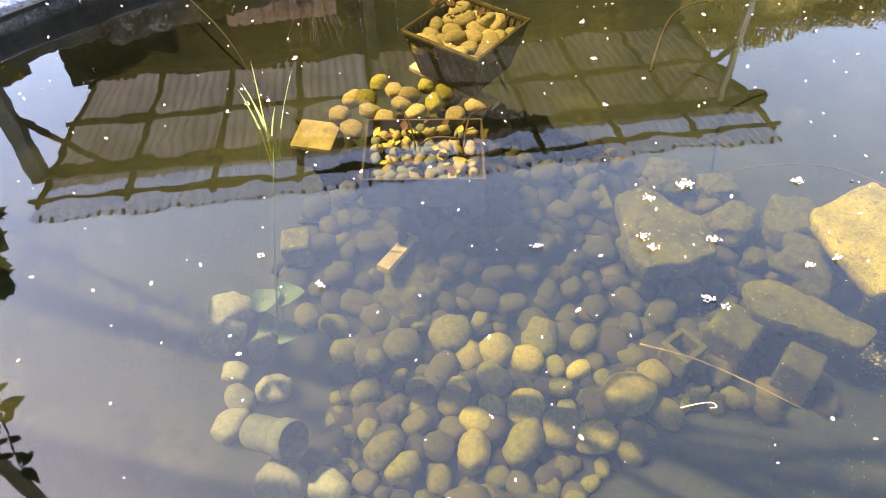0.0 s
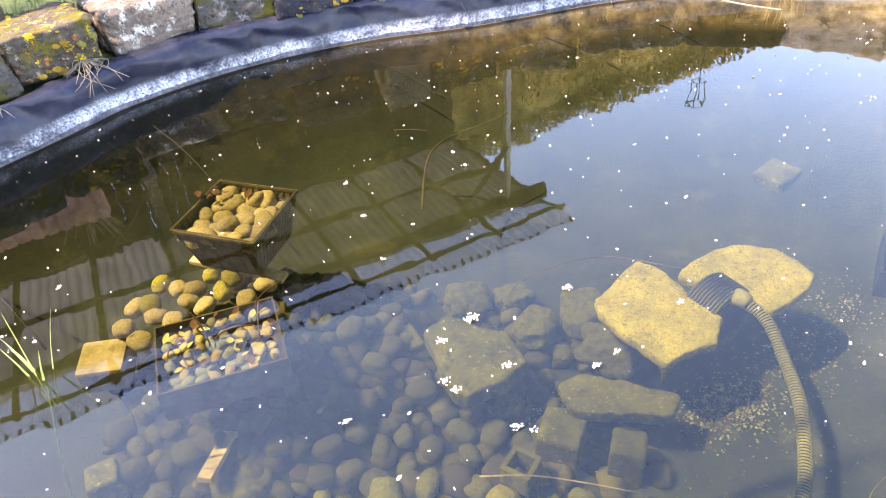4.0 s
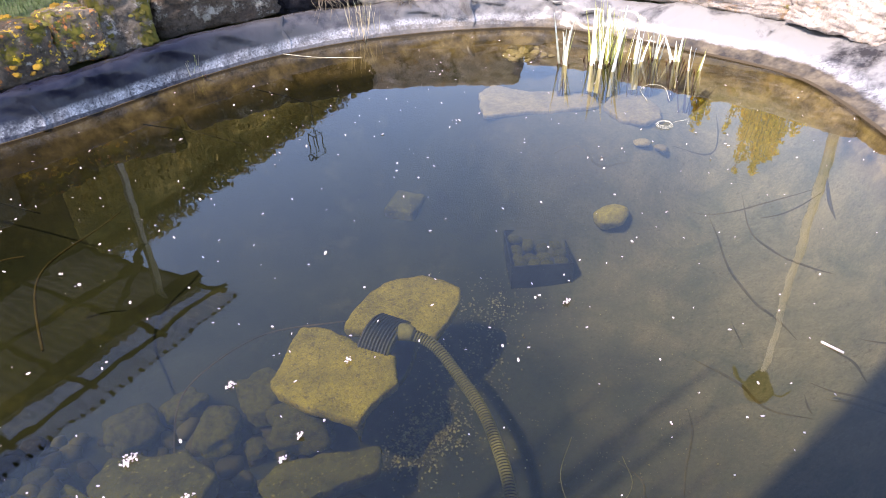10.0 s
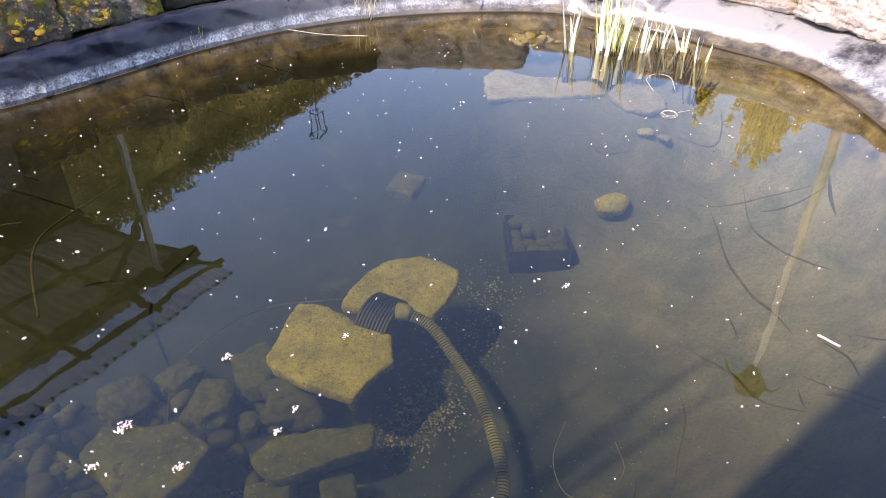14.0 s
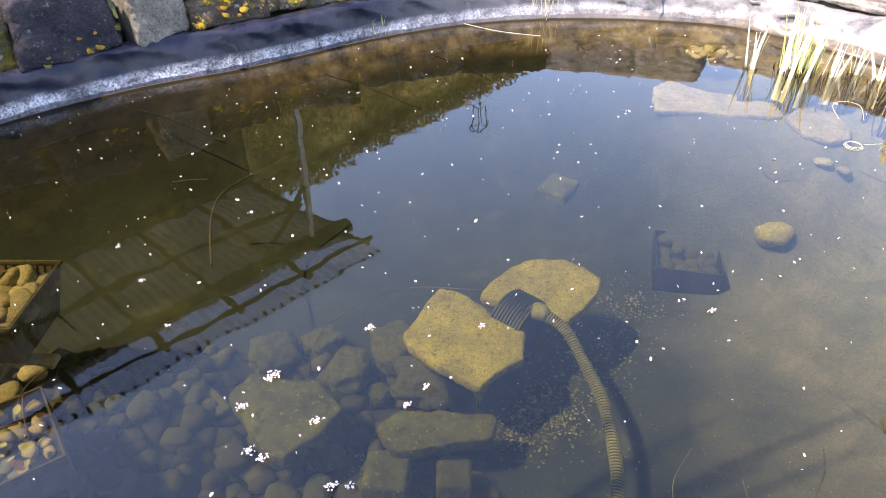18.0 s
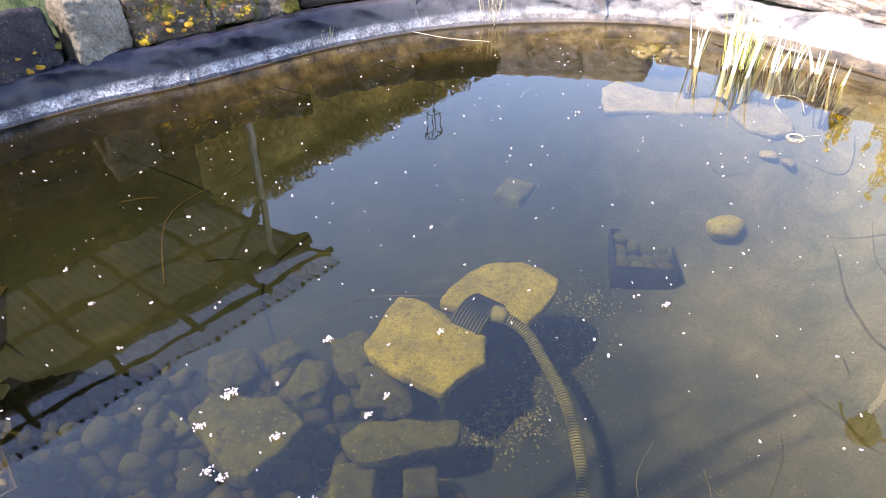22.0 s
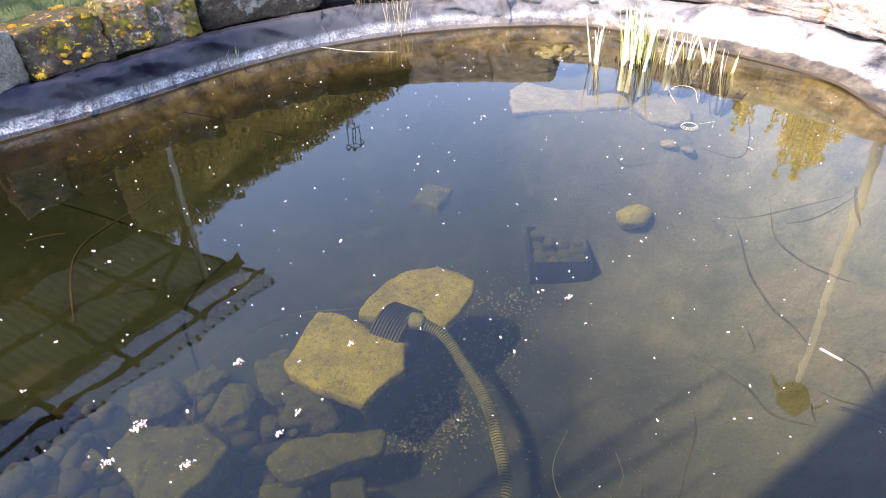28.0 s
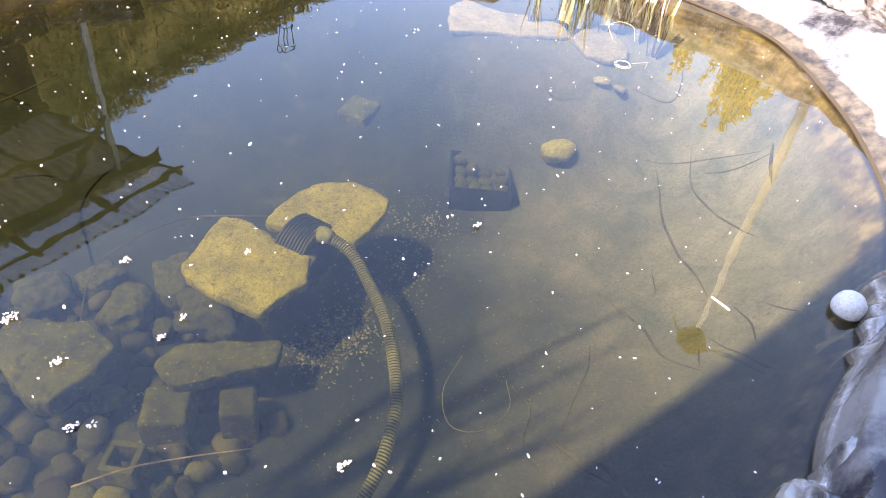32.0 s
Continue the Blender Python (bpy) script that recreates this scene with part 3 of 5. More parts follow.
def pond_floor():
    bm = bmesh.new()
    step, x0, y0 = 0.045, -1.95, -0.45
    nx, ny = 126, 82
    grid = {}
    for i in range(nx):
        for j in range(ny):
            x, y = x0 + i * step, y0 + j * step
            if shore_distance(x, y) > 0.05:
                grid[i, j] = bm.verts.new((x, y, floor_z(x, y)))
    for (i, j) in list(grid):
        q = [grid.get(k) for k in ((i, j), (i + 1, j), (i + 1, j + 1), (i, j + 1))]
        if all(q):
            bm.faces.new(q)
    rows = []
    for d, up in ((0.16, -0.012), (0.13, 0.005), (0.10, 0.006), (0.07, 0.006), (0.04, 0.006), (0.02, 0.004), (0.0, 0.002), (-0.012, 0.006)):
        row = []
        for k in range(N):
            p = EDGE[k] - OUT[k] * d
            row.append(bm.verts.new((p.x, p.y, (floor_z(p.x, p.y) if d > 0 else 0.0) + up)))
        rows.append(row)
    for a, b in zip(rows, rows[1:]):
        for k in range(N):
            bm.faces.new((a[k], a[(k + 1) % N], b[(k + 1) % N], b[k]))
    bmesh.ops.recalc_face_normals(bm, faces=bm.faces[:])
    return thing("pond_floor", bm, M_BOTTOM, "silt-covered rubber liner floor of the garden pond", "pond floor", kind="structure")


def bank_form(p):
    """How far the liner climbs outwards and upwards from the water's edge at a place: wider and flatter on the sunny side."""
    wide = min(max((p.x - 2.2) / 1.0, 0), 1) * min(max((2.0 - p.y) / 0.9, 0), 1)
    far = min(max((p.x - 2.0) / 0.8, 0), 1)
    return 0.045 + 0.05 * far + 0.20 * wide, 0.155 - 0.035 * far


def liner_bank():
    bm = bmesh.new()
    prof = [(-0.10, -1.2), (-0.05, -0.5), (0.0, 0.0), (0.11, 0.11), (0.22, 0.22), (0.34, 0.35), (0.45, 0.48), (0.57, 0.61), (0.68, 0.74), (0.78, 0.85), (0.88, 0.94), (1.0, 1.0), (0.04, 0.01), (0.10, -0.03), (0.16, -0.14)]
    rows = []
    for k in range(N * 2):
        f = k / 2
        i = int(f) % N
        t = f - int(f)
        p = EDGE[i].lerp(EDGE[(i + 1) % N], t)
        o = OUT[i].lerp(OUT[(i + 1) % N], t).normalized()
        w, h = bank_form(p)
        row = []
        s = k * 0.045
        for n, (u, v) in enumerate(prof):
            up = max(0.0, min(1.0, v)) if n < 12 else 0.5
            crease = (1 + 0.9 * min(max((p.x - 2.6) / 0.5, 0), 1)) * (noise.noise(Vector((s * 1.9 + v * 1.4, v * 0.7, 2.0))) * 0.034 + abs(noise.noise(Vector((s * 2.6 + v * 1.6, v * 1.3, 9.0)))) * 0.030 + noise.noise(Vector((s * 11 + v * 3, v * 2.5, 5.0))) * 0.008) - 0.012
            sharp = min(max((p.x - 2.5) / 0.4, 0), 1) * (max(0.0, 1 - abs(noise.noise(Vector((s * 1.5 + v * 2.1, v * 0.8, 31.0)))) * 7) ** 1.5 * 0.045 + max(0.0, 1 - abs(noise.noise(Vector((s * 2.3 - v * 2.8, v * 1.4, 57.0)))) * 9) * 0.022)
            crease += sharp * min(1.0, 3 * v * (1.15 - v)) if 0 < v < 1.1 else 0
            reach, rise = (u * w, v * h) if n < 12 else (w + u, h + v)
            row.append(bm.verts.new(p + o * (reach + crease * up * 0.9) + Vector((0, 0, rise + crease * up * 0.5))))
        rows.append(row)
    for a, b in zip(rows, rows[1:] + rows[:1]):
        for n in range(len(prof) - 1):
            bm.faces.new((a[n], b[n], b[n + 1], a[n + 1]))
    return thing("liner_bank", bm, M_LINER, "black rubber pond liner creased over the bank with a limescale line", "pond liner", kind="structure")


def ground():
    bm = bmesh.new()
    mid = Vector((0.9, 1.4, 0))
    loops = []
    for d in (0.06, 0.34, 0.6, 1.2, 3, 9, 40, 300, 2500):
        loop = []
        for k in range(0, N, 3):
            w, h = bank_form(EDGE[k])
            p = EDGE[k] + OUT[k] * (w + min(d, 0.6))
            p = p + (p - mid).normalized() * max(d - 0.6, 0)
            rise = 0.14 * min(max((2.3 - p.x) / 0.5, 0), 1) * min(max((p.y - 1.6) / 0.5, 0), 1) * (1 if 0.5 < d < 2 else 0)
            loop.append(bm.verts.new((p.x, p.y, h - 0.05 + rise + (0.02 * noise.noise(p * 3) if d < 10 else 0))))
        loops.append(loop)
    for a, b in zip(loops, loops[1:]):
        for k in range(len(a)):
            bm.faces.new((a[k], a[(k + 1) % len(a)], b[(k + 1) % len(a)], b[k]))
    return thing("ground", bm, M_GRASS_GROUND, "rough turf and bare soil round the pond", "ground", kind="structure")


def water_sheet():
    bm = bmesh.new()
    rim = [bm.verts.new(EDGE[k] + OUT[k] * 0.012) for k in range(0, N, 2)]
    bm.faces.new(rim[::-1])
    bmesh.ops.recalc_face_normals(bm, faces=bm.faces[:])
    for f in bm.faces:
        if f.normal.z < 0:
            f.normal_flip()
    ob = thing("water", bm, M_WATER, "still clear pond water mirroring the sky", "water", kind="structure", smooth=False)
    ob.visible_shadow = False
    return ob


pond_floor()
liner_bank()
ground()
water_sheet()

# ---- stones of the bank ----
def bank_stone(x, y, length, depth, height, turn, material, seed, label, square=0.75, z=0.12, lean=0):
    me = block_mesh("bank_stone", material, seed, (length, depth, height))
    ob = new("bank_stone", me)
    ob.matrix_world = pose(x, y, z + height * 0.42, lean, 0, turn)
    return tagged(ob, label, "stone", "stones along the bank")


DARK, GREY, MOSSY, PALE_S = ((M_BANK_DARK, "dark stone block with yellow lichen on the pond bank"), (M_BANK_GREY, "grey granite block on the pond bank"),
                             (M_BANK_MOSS, "mossy stone block with orange lichen on the bank"), (M_BANK_WHITE, "pale sunlit sandstone block on the pond bank"))
LICHENED = (M_BANK_LICHEN, "grey stone block crusted with white lichen and moss")
BROWN = (M_BANK_BROWN, "brown weathered stone block with white lichen on the bank")
STONES = [
    (-1.60, 2.03, 0.40, 0.32, 0.22, 52, 0, MOSSY), (-1.40, 2.33, 0.32, 0.32, 0.22, 42, 0, GREY), (-1.10, 2.51, 0.36, 0.32, 0.21, 30, -6, BROWN),
    (-0.76, 2.70, 0.40, 0.32, 0.21, 30, -8, LICHENED), (-0.43, 2.91, 0.30, 0.32, 0.20, 24, -8, MOSSY), (-0.09, 3.11, 0.36, 0.32, 0.18, 17, -6, BROWN),
    (0.255, 3.19, 0.29, 0.30, 0.20, 10, -6, LICHENED), (0.61, 3.22, 0.39, 0.32, 0.225, 4, -14, DARK), (0.955, 3.23, 0.21, 0.30, 0.23, 4, -12, GREY),
    (1.225, 3.27, 0.32, 0.32, 0.22, 8, -10, MOSSY), (1.535, 3.34, 0.185, 0.32, 0.21, -4, -8, MOSSY), (1.75, 3.33, 0.235, 0.34, 0.25, -14, -6, LICHENED),
    (2.20, 3.32, 0.56, 0.30, 0.20, -14, -4, BROWN), (2.70, 3.16, 0.50, 0.30, 0.22, -30, 0, DARK), (3.07, 2.91, 0.42, 0.30, 0.22, -40, 0, PALE_S), (3.38, 2.63, 0.40, 0.30, 0.25, -52, 0, PALE_S),
]
rc = random.Random(77)
CUSHIONS = [rock_mesh("moss_cushion", m, 200 + k, 0.0, 2, 0.35, (1, 0.85, 0.5)) for k, m in enumerate((M_CUSHION, M_CUSHION, M_LICHEN, M_LICHEN))]
for n, (x, y, l, d, h, a, lean, (mat, text)) in enumerate(STONES):
    ob = bank_stone(x, y, l * 1.04, d, h, a, mat, n + 1, text, z=0.135, lean=lean)
    if mat in (M_BANK_MOSS, M_BANK_DARK, M_BANK_LICHEN) and x < 2:
        front = [v.co.copy() for v in ob.data.vertices if v.co.y < -0.25 * d or v.co.z > 0.3 * h]
        for cx in range(7 if mat == M_BANK_MOSS else 4):
            middle = rc.choice(front)
            near = [v for v in front if (v - middle).length < 0.05]
            kind = rc.randrange(4)
            for _ in range(rc.randrange(2, 6)):
                c = new("moss_cushion", CUSHIONS[kind])
                c.parent = ob
                c.matrix_local = Matrix.Translation(rc.choice(near)) @ pose(0, 0, 0, rc.uniform(20, 60), 0, rc.uniform(-40, 40)) @ Matrix.Scale(rc.uniform(0.012, 0.036), 4)
WALL = [
    (3.72, 2.30, 0.46, 0.30, 0.30, -68), (3.88, 1.60, 0.92, 0.34, 0.34, -84), (3.92, 0.98, 0.38, 0.40, 0.34, -98), (3.80, 0.52, 0.58, 0.42, 0.34, -125),
    (3.42, 0.16, 0.60, 0.40, 0.34, -140), (3.02, -0.12, 0.46, 0.38, 0.30, -150),
]
for n, (x, y, l, d, h, a) in enumerate(WALL):
    bank_stone(x, y, l * 1.02, d, h * 0.56, a, M_BANK_WHITE, 40 + n, "pale sunlit sandstone block in the low wall", 0.85, 0.13)

# ---- things under water ----
SLAB1 = [(1.36, 1.615), (1.40, 1.56), (1.425, 1.46), (1.43, 1.36), (1.468, 1.295), (1.39, 1.212), (1.30, 1.205), (1.225, 1.19), (1.19, 1.27), (1.16, 1.35), (1.14, 1.43), (1.152, 1.48), (1.21, 1.52), (1.27, 1.56)]
SLAB2 = [(1.43, 1.50), (1.51, 1.545), (1.60, 1.565), (1.69, 1.565), (1.78, 1.51), (1.812, 1.43), (1.822, 1.36), (1.76, 1.315), (1.68, 1.28), (1.60, 1.262), (1.54, 1.35)]
thing("flat_slab", plate(bmesh.new(), SLAB1, -0.335, -0.292, 0.006, 1), M_SLAB, "yellow algae-covered stone slab under the water", "stone slab", "slabs in the pond")
thing("flat_slab", plate(bmesh.new(), SLAB2, -0.325, -0.282, 0.006, 2), M_SLAB, "yellow algae-covered stone slab under the water", "stone slab", "slabs in the pond")
FLAT = [(0.645, 1.62), (0.735, 1.675), (0.82, 1.60), (0.90, 1.53), (0.91, 1.405), (0.82, 1.36), (0.71, 1.33), (0.67, 1.37)]
thing("flat_slab", plate(bmesh.new(), FLAT, -0.47, -0.40, 0.010, 3), M_DEEP_STONE, "silty flat stone slab on the pond floor", "stone slab", "slabs in the pond")
BAR = [(0.955, 1.30), (1.04, 1.325), (1.16, 1.25), (1.275, 1.165), (1.22, 1.10), (1.09, 1.15), (0.96, 1.21)]
thing("stone_bar", plate(bmesh.new(), BAR, -0.455, -0.41, 0.010, 4), M_DEEP_STONE, "long silty stone lying across blocks under water", "stone slab")
thing("algae_strand", tube(bmesh.new(), curve_points([(1.245, 1.215, -0.33), (1.255, 1.228, -0.37), (1.27, 1.25, -0.42), (1.275, 1.258, -0.47)], 9), [0.022, 0.021, 0.018, 0.015, 0.013, 0.010, 0.007, 0.005, 0.003], 7), M_SLAB, "strand of algae hanging under the slab's tip", "algae")
ROCK_A = [(2.65, 1.99), (2.74, 2.09), (2.82, 2.17), (2.94, 2.19), (2.97, 2.02), (3.06, 1.90), (3.13, 1.77), (3.05, 1.66), (2.88, 1.80), (2.75, 1.91)]
ROCK_B = [(2.98, 1.51), (3.05, 1.65), (3.20, 1.70), (3.27, 1.60), (3.20, 1.45), (3.10, 1.40), (3.03, 1.42)]
thing("flat_slab", plate(bmesh.new(), ROCK_A, -0.178, -0.150, 0.010, 5), M_PALE_SLAB, "pale flat stone just under the water by the reeds", "stone slab", "slabs in the pond")
thing("flat_slab", plate(bmesh.new(), ROCK_B, -0.178, -0.150, 0.010, 6), M_PALE_SLAB, "pale rounded flat stone under the water by the reeds", "stone slab", "slabs in the pond")


def block(x, y, lx, ly, turn, z0, z1, seed=1):
    """A hewn block with worn corners and pitted faces."""
    bm = bmesh.new()
    bmesh.ops.create_cube(bm, size=1)
    bmesh.ops.subdivide_edges(bm, edges=bm.edges[:], cuts=11, use_grid_fill=True)
    off = Vector((seed * 5.3, seed * 2.9, 0))
    for v in bm.verts:
        w = v.co * 2
        w = w / max((abs(w.x) ** 12 + abs(w.y) ** 12 + abs(w.z) ** 12) ** (1 / 12), 1e-6) * max(abs(w.x), abs(w.y), abs(w.z))
        p = Vector((w.x * lx, w.y * ly, w.z * (z1 - z0))) / 2
        d = 0.05 * noise.noise(p * 14 + off) + 0.035 * noise.noise(p * 40 + off)
        v.co = p * (1 + d) + Vector((0, 0, (z1 - z0) / 2))
    return thing("stone_block", bm, M_DEEP_STONE, "silty square stone block on the pond floor", "stone block", "blocks under water", m=pose(x, y, z0, 0, 0, turn))


block(0.935, 1.195, 0.125, 0.125, -37, -0.61, -0.45, 1)
block(1.085, 1.09, 0.095, 0.095, -32, -0.61, -0.45, 2)
block(2.31, 2.16, 0.17, 0.14, 24, -0.62, -0.49, 3)
PEB = [rock_mesh("pebble", M_PEBBLE, 60 + k, 0.12, 3, 0.11, (1, 0.66 + 0.04 * k, 0.62)) for k in range(8)]
PEB_DIM = [rock_mesh("pebble", M_PEBBLE_DIM, 110 + k, 0.12, 3, 0.11, (1, 0.66 + 0.05 * k, 0.62)) for k in range(6)]
PEB_W = [rock_mesh("pebble", M_PEBBLE_WARM, 50 + k, 0.12, 3, 0.11, (1, 0.68 + 0.06 * k, 0.64)) for k in range(5)]
PEB_Y = [rock_mesh("pebble", M_PEBBLE_LIGHT, 70 + k, 0.15, 3, 0.10, (1, 0.7 + 0.05 * k, 0.6)) for k in range(5)]
PEB_G = [rock_mesh("pebble", M_PEBBLE_GREY, 80 + k, 0.15, 3, 0.12, (1, 0.85 + 0.03 * k, 0.6)) for k in range(4)]
PEB_T = [rock_mesh("pebble", M_PEBBLE_TAN, 84 + k, 0.15, 3, 0.12, (1, 0.75 + 0.05 * k, 0.42)) for k in range(4)]
PEB_D = [rock_mesh("pebble", M_DEEP_STONE, 90 + k, 0.2, 2, 0.12, (1, 0.8, 0.6)) for k in range(4)]
PEB_S = [rock_mesh("pebble", M_PEBBLE_GREY if k % 2 else M_PEBBLE_LIGHT, 95 + k, 0.4, 2, 0.3, (1, 0.7, 0.6)) for k in range(6)]
rnd = random.Random(5)


def pebble(x, y, z, size, kind=PEB, label="algae-coated round pebble on the pond floor", parent=None):
    ob = new("pebble", rnd.choice(kind))
    ob.matrix_world = pose(x, y, z, rnd.uniform(-20, 20), rnd.uniform(-20, 20), rnd.uniform(0, 360)) @ Matrix.Scale(size, 4)
    if parent:
        ob.parent = parent
        return ob
    return tagged(ob, label, "pebble", "pebbles on the pond floor")


LEFT_STONES = [(-0.30, 1.32, 0.093), (-0.23, 1.42, 0.103), (-0.14, 1.40, 0.076), (-0.08, 1.41, 0.084), (-0.17, 1.34, 0.092), (-0.25, 1.22, 0.082), (-0.18, 1.26, 0.074), (-0.16, 1.18, 0.098), (-0.12, 1.11, 0.087), (-0.04, 1.20, 0.097), (0.01, 1.18, 0.072),
               (-0.04, 1.27, 0.052), (0.17, 1.16, 0.128), (0.08, 1.20, 0.081), (0.04, 1.12, 0.111), (-0.03, 1.08, 0.094), (-0.11, 1.03, 0.077), (-0.04, 0.97, 0.097), (0.04, 1.03, 0.065), (0.09, 1.01, 0.069), (0.16, 1.07, 0.093), (0.22, 1.11, 0.095),
               (0.30, 1.13, 0.108), (0.20, 1.02, 0.069), (0.29, 1.04, 0.108), (0.29, 0.96, 0.082), (0.19, 0.97, 0.09), (0.04, 0.94, 0.067), (-0.02, 0.87, 0.073), (0.10, 0.90, 0.081), (0.16, 0.84, 0.089), (0.25, 0.92, 0.091)]
RIGHT_STONES = [(0.03, 0.81, 0.121), (0.25, 0.83, 0.111), (0.08, 0.77, 0.098), (0.17, 0.75, 0.086), (0.37, 0.85, 0.136), (0.26, 1.27, 0.089), (0.25, 1.22, 0.065), (0.34, 1.27, 0.098), (0.40, 1.23, 0.097), (0.42, 1.18, 0.125), (0.38, 1.11, 0.102),
                (0.38, 0.96, 0.12), (0.47, 1.03, 0.076), (0.47, 0.90, 0.117), (0.55, 0.88, 0.115), (0.52, 1.09, 0.074), (0.46, 1.10, 0.07), (0.64, 1.00, 0.158), (0.54, 1.19, 0.097), (0.77, 1.30, 0.097), (0.68, 1.25, 0.082), (0.74, 1.40, 0.065),
                (0.65, 1.40, 0.085), (0.68, 1.33, 0.101), (0.58, 1.30, 0.083), (0.51, 1.35, 0.075), (0.60, 1.48, 0.104), (0.53, 1.44, 0.077), (0.89, 1.46, 0.085), (0.95, 1.41, 0.08), (0.72, 1.08, 0.10), (0.43, 1.67, 0.106)]
placed = LEFT_STONES + RIGHT_STONES
for _ in range(9000):
    x, y = rnd.uniform(-0.3, 0.95), rnd.uniform(0.5, 1.95)
    inside = (x - 0.30) ** 2 / 0.64 ** 2 + (y - 1.20) ** 2 / 0.78 ** 2 < 1
    size = rnd.uniform(0.05, 0.10)
    if not inside or (x - y > -0.22 and y < 1.0) or (x < -0.12 and y < 1.3) or any((x - a) ** 2 + (y - b) ** 2 < (0.40 * (size + c)) ** 2 for a, b, c in placed) or (x > 0.6 and y > 1.28):
        continue
    placed.append((x, y, size))
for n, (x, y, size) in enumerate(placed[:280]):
    # light painted by place: near right pebbles take a brighter copy, far ones the dim
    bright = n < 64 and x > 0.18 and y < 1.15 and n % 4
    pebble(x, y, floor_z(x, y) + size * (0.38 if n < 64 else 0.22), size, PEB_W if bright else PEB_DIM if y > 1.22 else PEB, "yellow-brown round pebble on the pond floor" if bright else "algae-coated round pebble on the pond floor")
for x, y, size in [(-0.47, 1.22, 0.133), (-0.47, 1.13, 0.146), (-0.35, 1.12, 0.10), (-0.41, 1.03, 0.078), (-0.37, 0.94, 0.091), (-0.29, 0.98, 0.10), (-0.37, 0.86, 0.105), (-0.20, 0.70, 0.143), (-0.09, 0.69, 0.115)]:
    pebble(x, y, floor_z(x, y) + 0.3 * size, size, PEB_G, "pale round stone on the pond floor")
pebble(2.64, 1.315, floor_z(2.64, 1.315) + 0.025, 0.14, PEB_W, "pale olive flat round stone on the pond floor")

# the corrugated pipe elbow and the hose
def ribbed(points, radius, pitch, depth, sides=14):
    pts = []
    total = sum((Vector(b) - Vector(a)).length for a, b in zip(points, points[1:]))
    n = int(total / pitch) * 4
    line = curve_points(points, n)
    rs = [radius - depth * (1 if k % 4 in (0, 1) else 0) for k in range(n)]
    return tube(bmesh.new(), line, rs, sides)


def pipe_arch():
    """A short length of ribbed pipe lying on the slabs, open at both ends."""
    bm = bmesh.new()
    length, ribs, sides = 0.10, 9, 48
    prof = []
    for k in range(ribs * 4 + 1):
        prof.append((length * k / (ribs * 4), 0.110 - (0.0045 if k % 4 in (0, 1) else 0)))
    prof += [(length, 0.088), (0.0, 0.088)]
    loops = [[bm.verts.new((r * math.cos(2 * math.pi * a / sides), -x, r * math.sin(2 * math.pi * a / sides))) for a in range(sides)] for x, r in prof]
    for a, b in zip(loops, loops[1:] + loops[:1]):
        for k in range(sides):
            bm.faces.new((a[k], a[(k + 1) % sides], b[(k + 1) % sides], b[k]))
    bmesh.ops.recalc_face_normals(bm, faces=bm.faces[:])
    ob = thing("drain_pipe", bm, M_BLACK, "short black corrugated drain pipe lying over the slabs", "pipe", m=pose(1.492, 1.436, -0.362, 0, 0, 17.5), smooth=False)
    rim = bmesh.new()
    loops = [[rim.verts.new((r * math.cos(2 * math.pi * a / sides), -x, r * math.sin(2 * math.pi * a / sides))) for a in range(sides)] for x, r in ((0.1005, 0.108), (0.106, 0.107), (0.106, 0.086), (0.1005, 0.0855))]
    for a, b in zip(loops, loops[1:] + loops[:1]):
        for k in range(sides):
            rim.faces.new((a[k], a[(k + 1) % sides], b[(k + 1) % sides], b[k]))
    bmesh.ops.recalc_face_normals(rim, faces=rim.faces[:])
    part("rim", rim, M_DEEP_STONE, ob, "silt-covered cut edge")


pipe_arch()
hose = [(1.49, 1.38, -0.29), (1.53, 1.325, -0.265), (1.565, 1.24, -0.285), (1.55, 1.13, -0.32), (1.51, 1.0, -0.34), (1.45, 0.89, -0.36), (1.38, 0.79, -0.38), (1.31, 0.73, -0.40), (1.23, 0.68, -0.43), (1.13, 0.65, -0.48), (1.0, 0.64, -0.55)]


def pump_hose():
    """A dark tube wound with a paler spiral rib."""
    line = curve_points(hose, 900)
    dist = [0.0]
    for a, b in zip(line, line[1:]):
        dist.append(dist[-1] + (b - a).length)
    root = thing("pump_hose", tube(bmesh.new(), line[::9] + [line[-1]], 0.0150, 12), M_BLACK, "spiral-ribbed olive pump hose winding under the water", "hose")
    turns, pts, i = dist[-1] / 0.0085, [], 0
    for k in range(int(turns * 12)):
        d = dist[-1] * k / (turns * 12)
        while i < 897 and dist[i + 1] < d:
            i += 1
        f = (line[i + 1] - line[i]).normalized()
        side = f.cross(Vector((0, 0, 1))).normalized()
        up = side.cross(f)
        a = 2 * math.pi * k / 12
        pts.append(line[i] + f * (d - dist[i]) + 0.0158 * (math.cos(a) * side + math.sin(a) * up))
    part("spiral_rib", tube(bmesh.new(), pts, 0.0026, 5), M_HOSE, root, "pale silted spiral rib", True)


pump_hose()

thing("hose_fitting", tube(bmesh.new(), curve_points([(1.520, 1.337, -0.262), (1.533, 1.321, -0.262), (1.545, 1.300, -0.266)], 8), [0.022, 0.026, 0.027, 0.027, 0.026, 0.025, 0.023, 0.021], 14), M_HOSE, "pale round fitting at the end of the pump hose", "fitting")

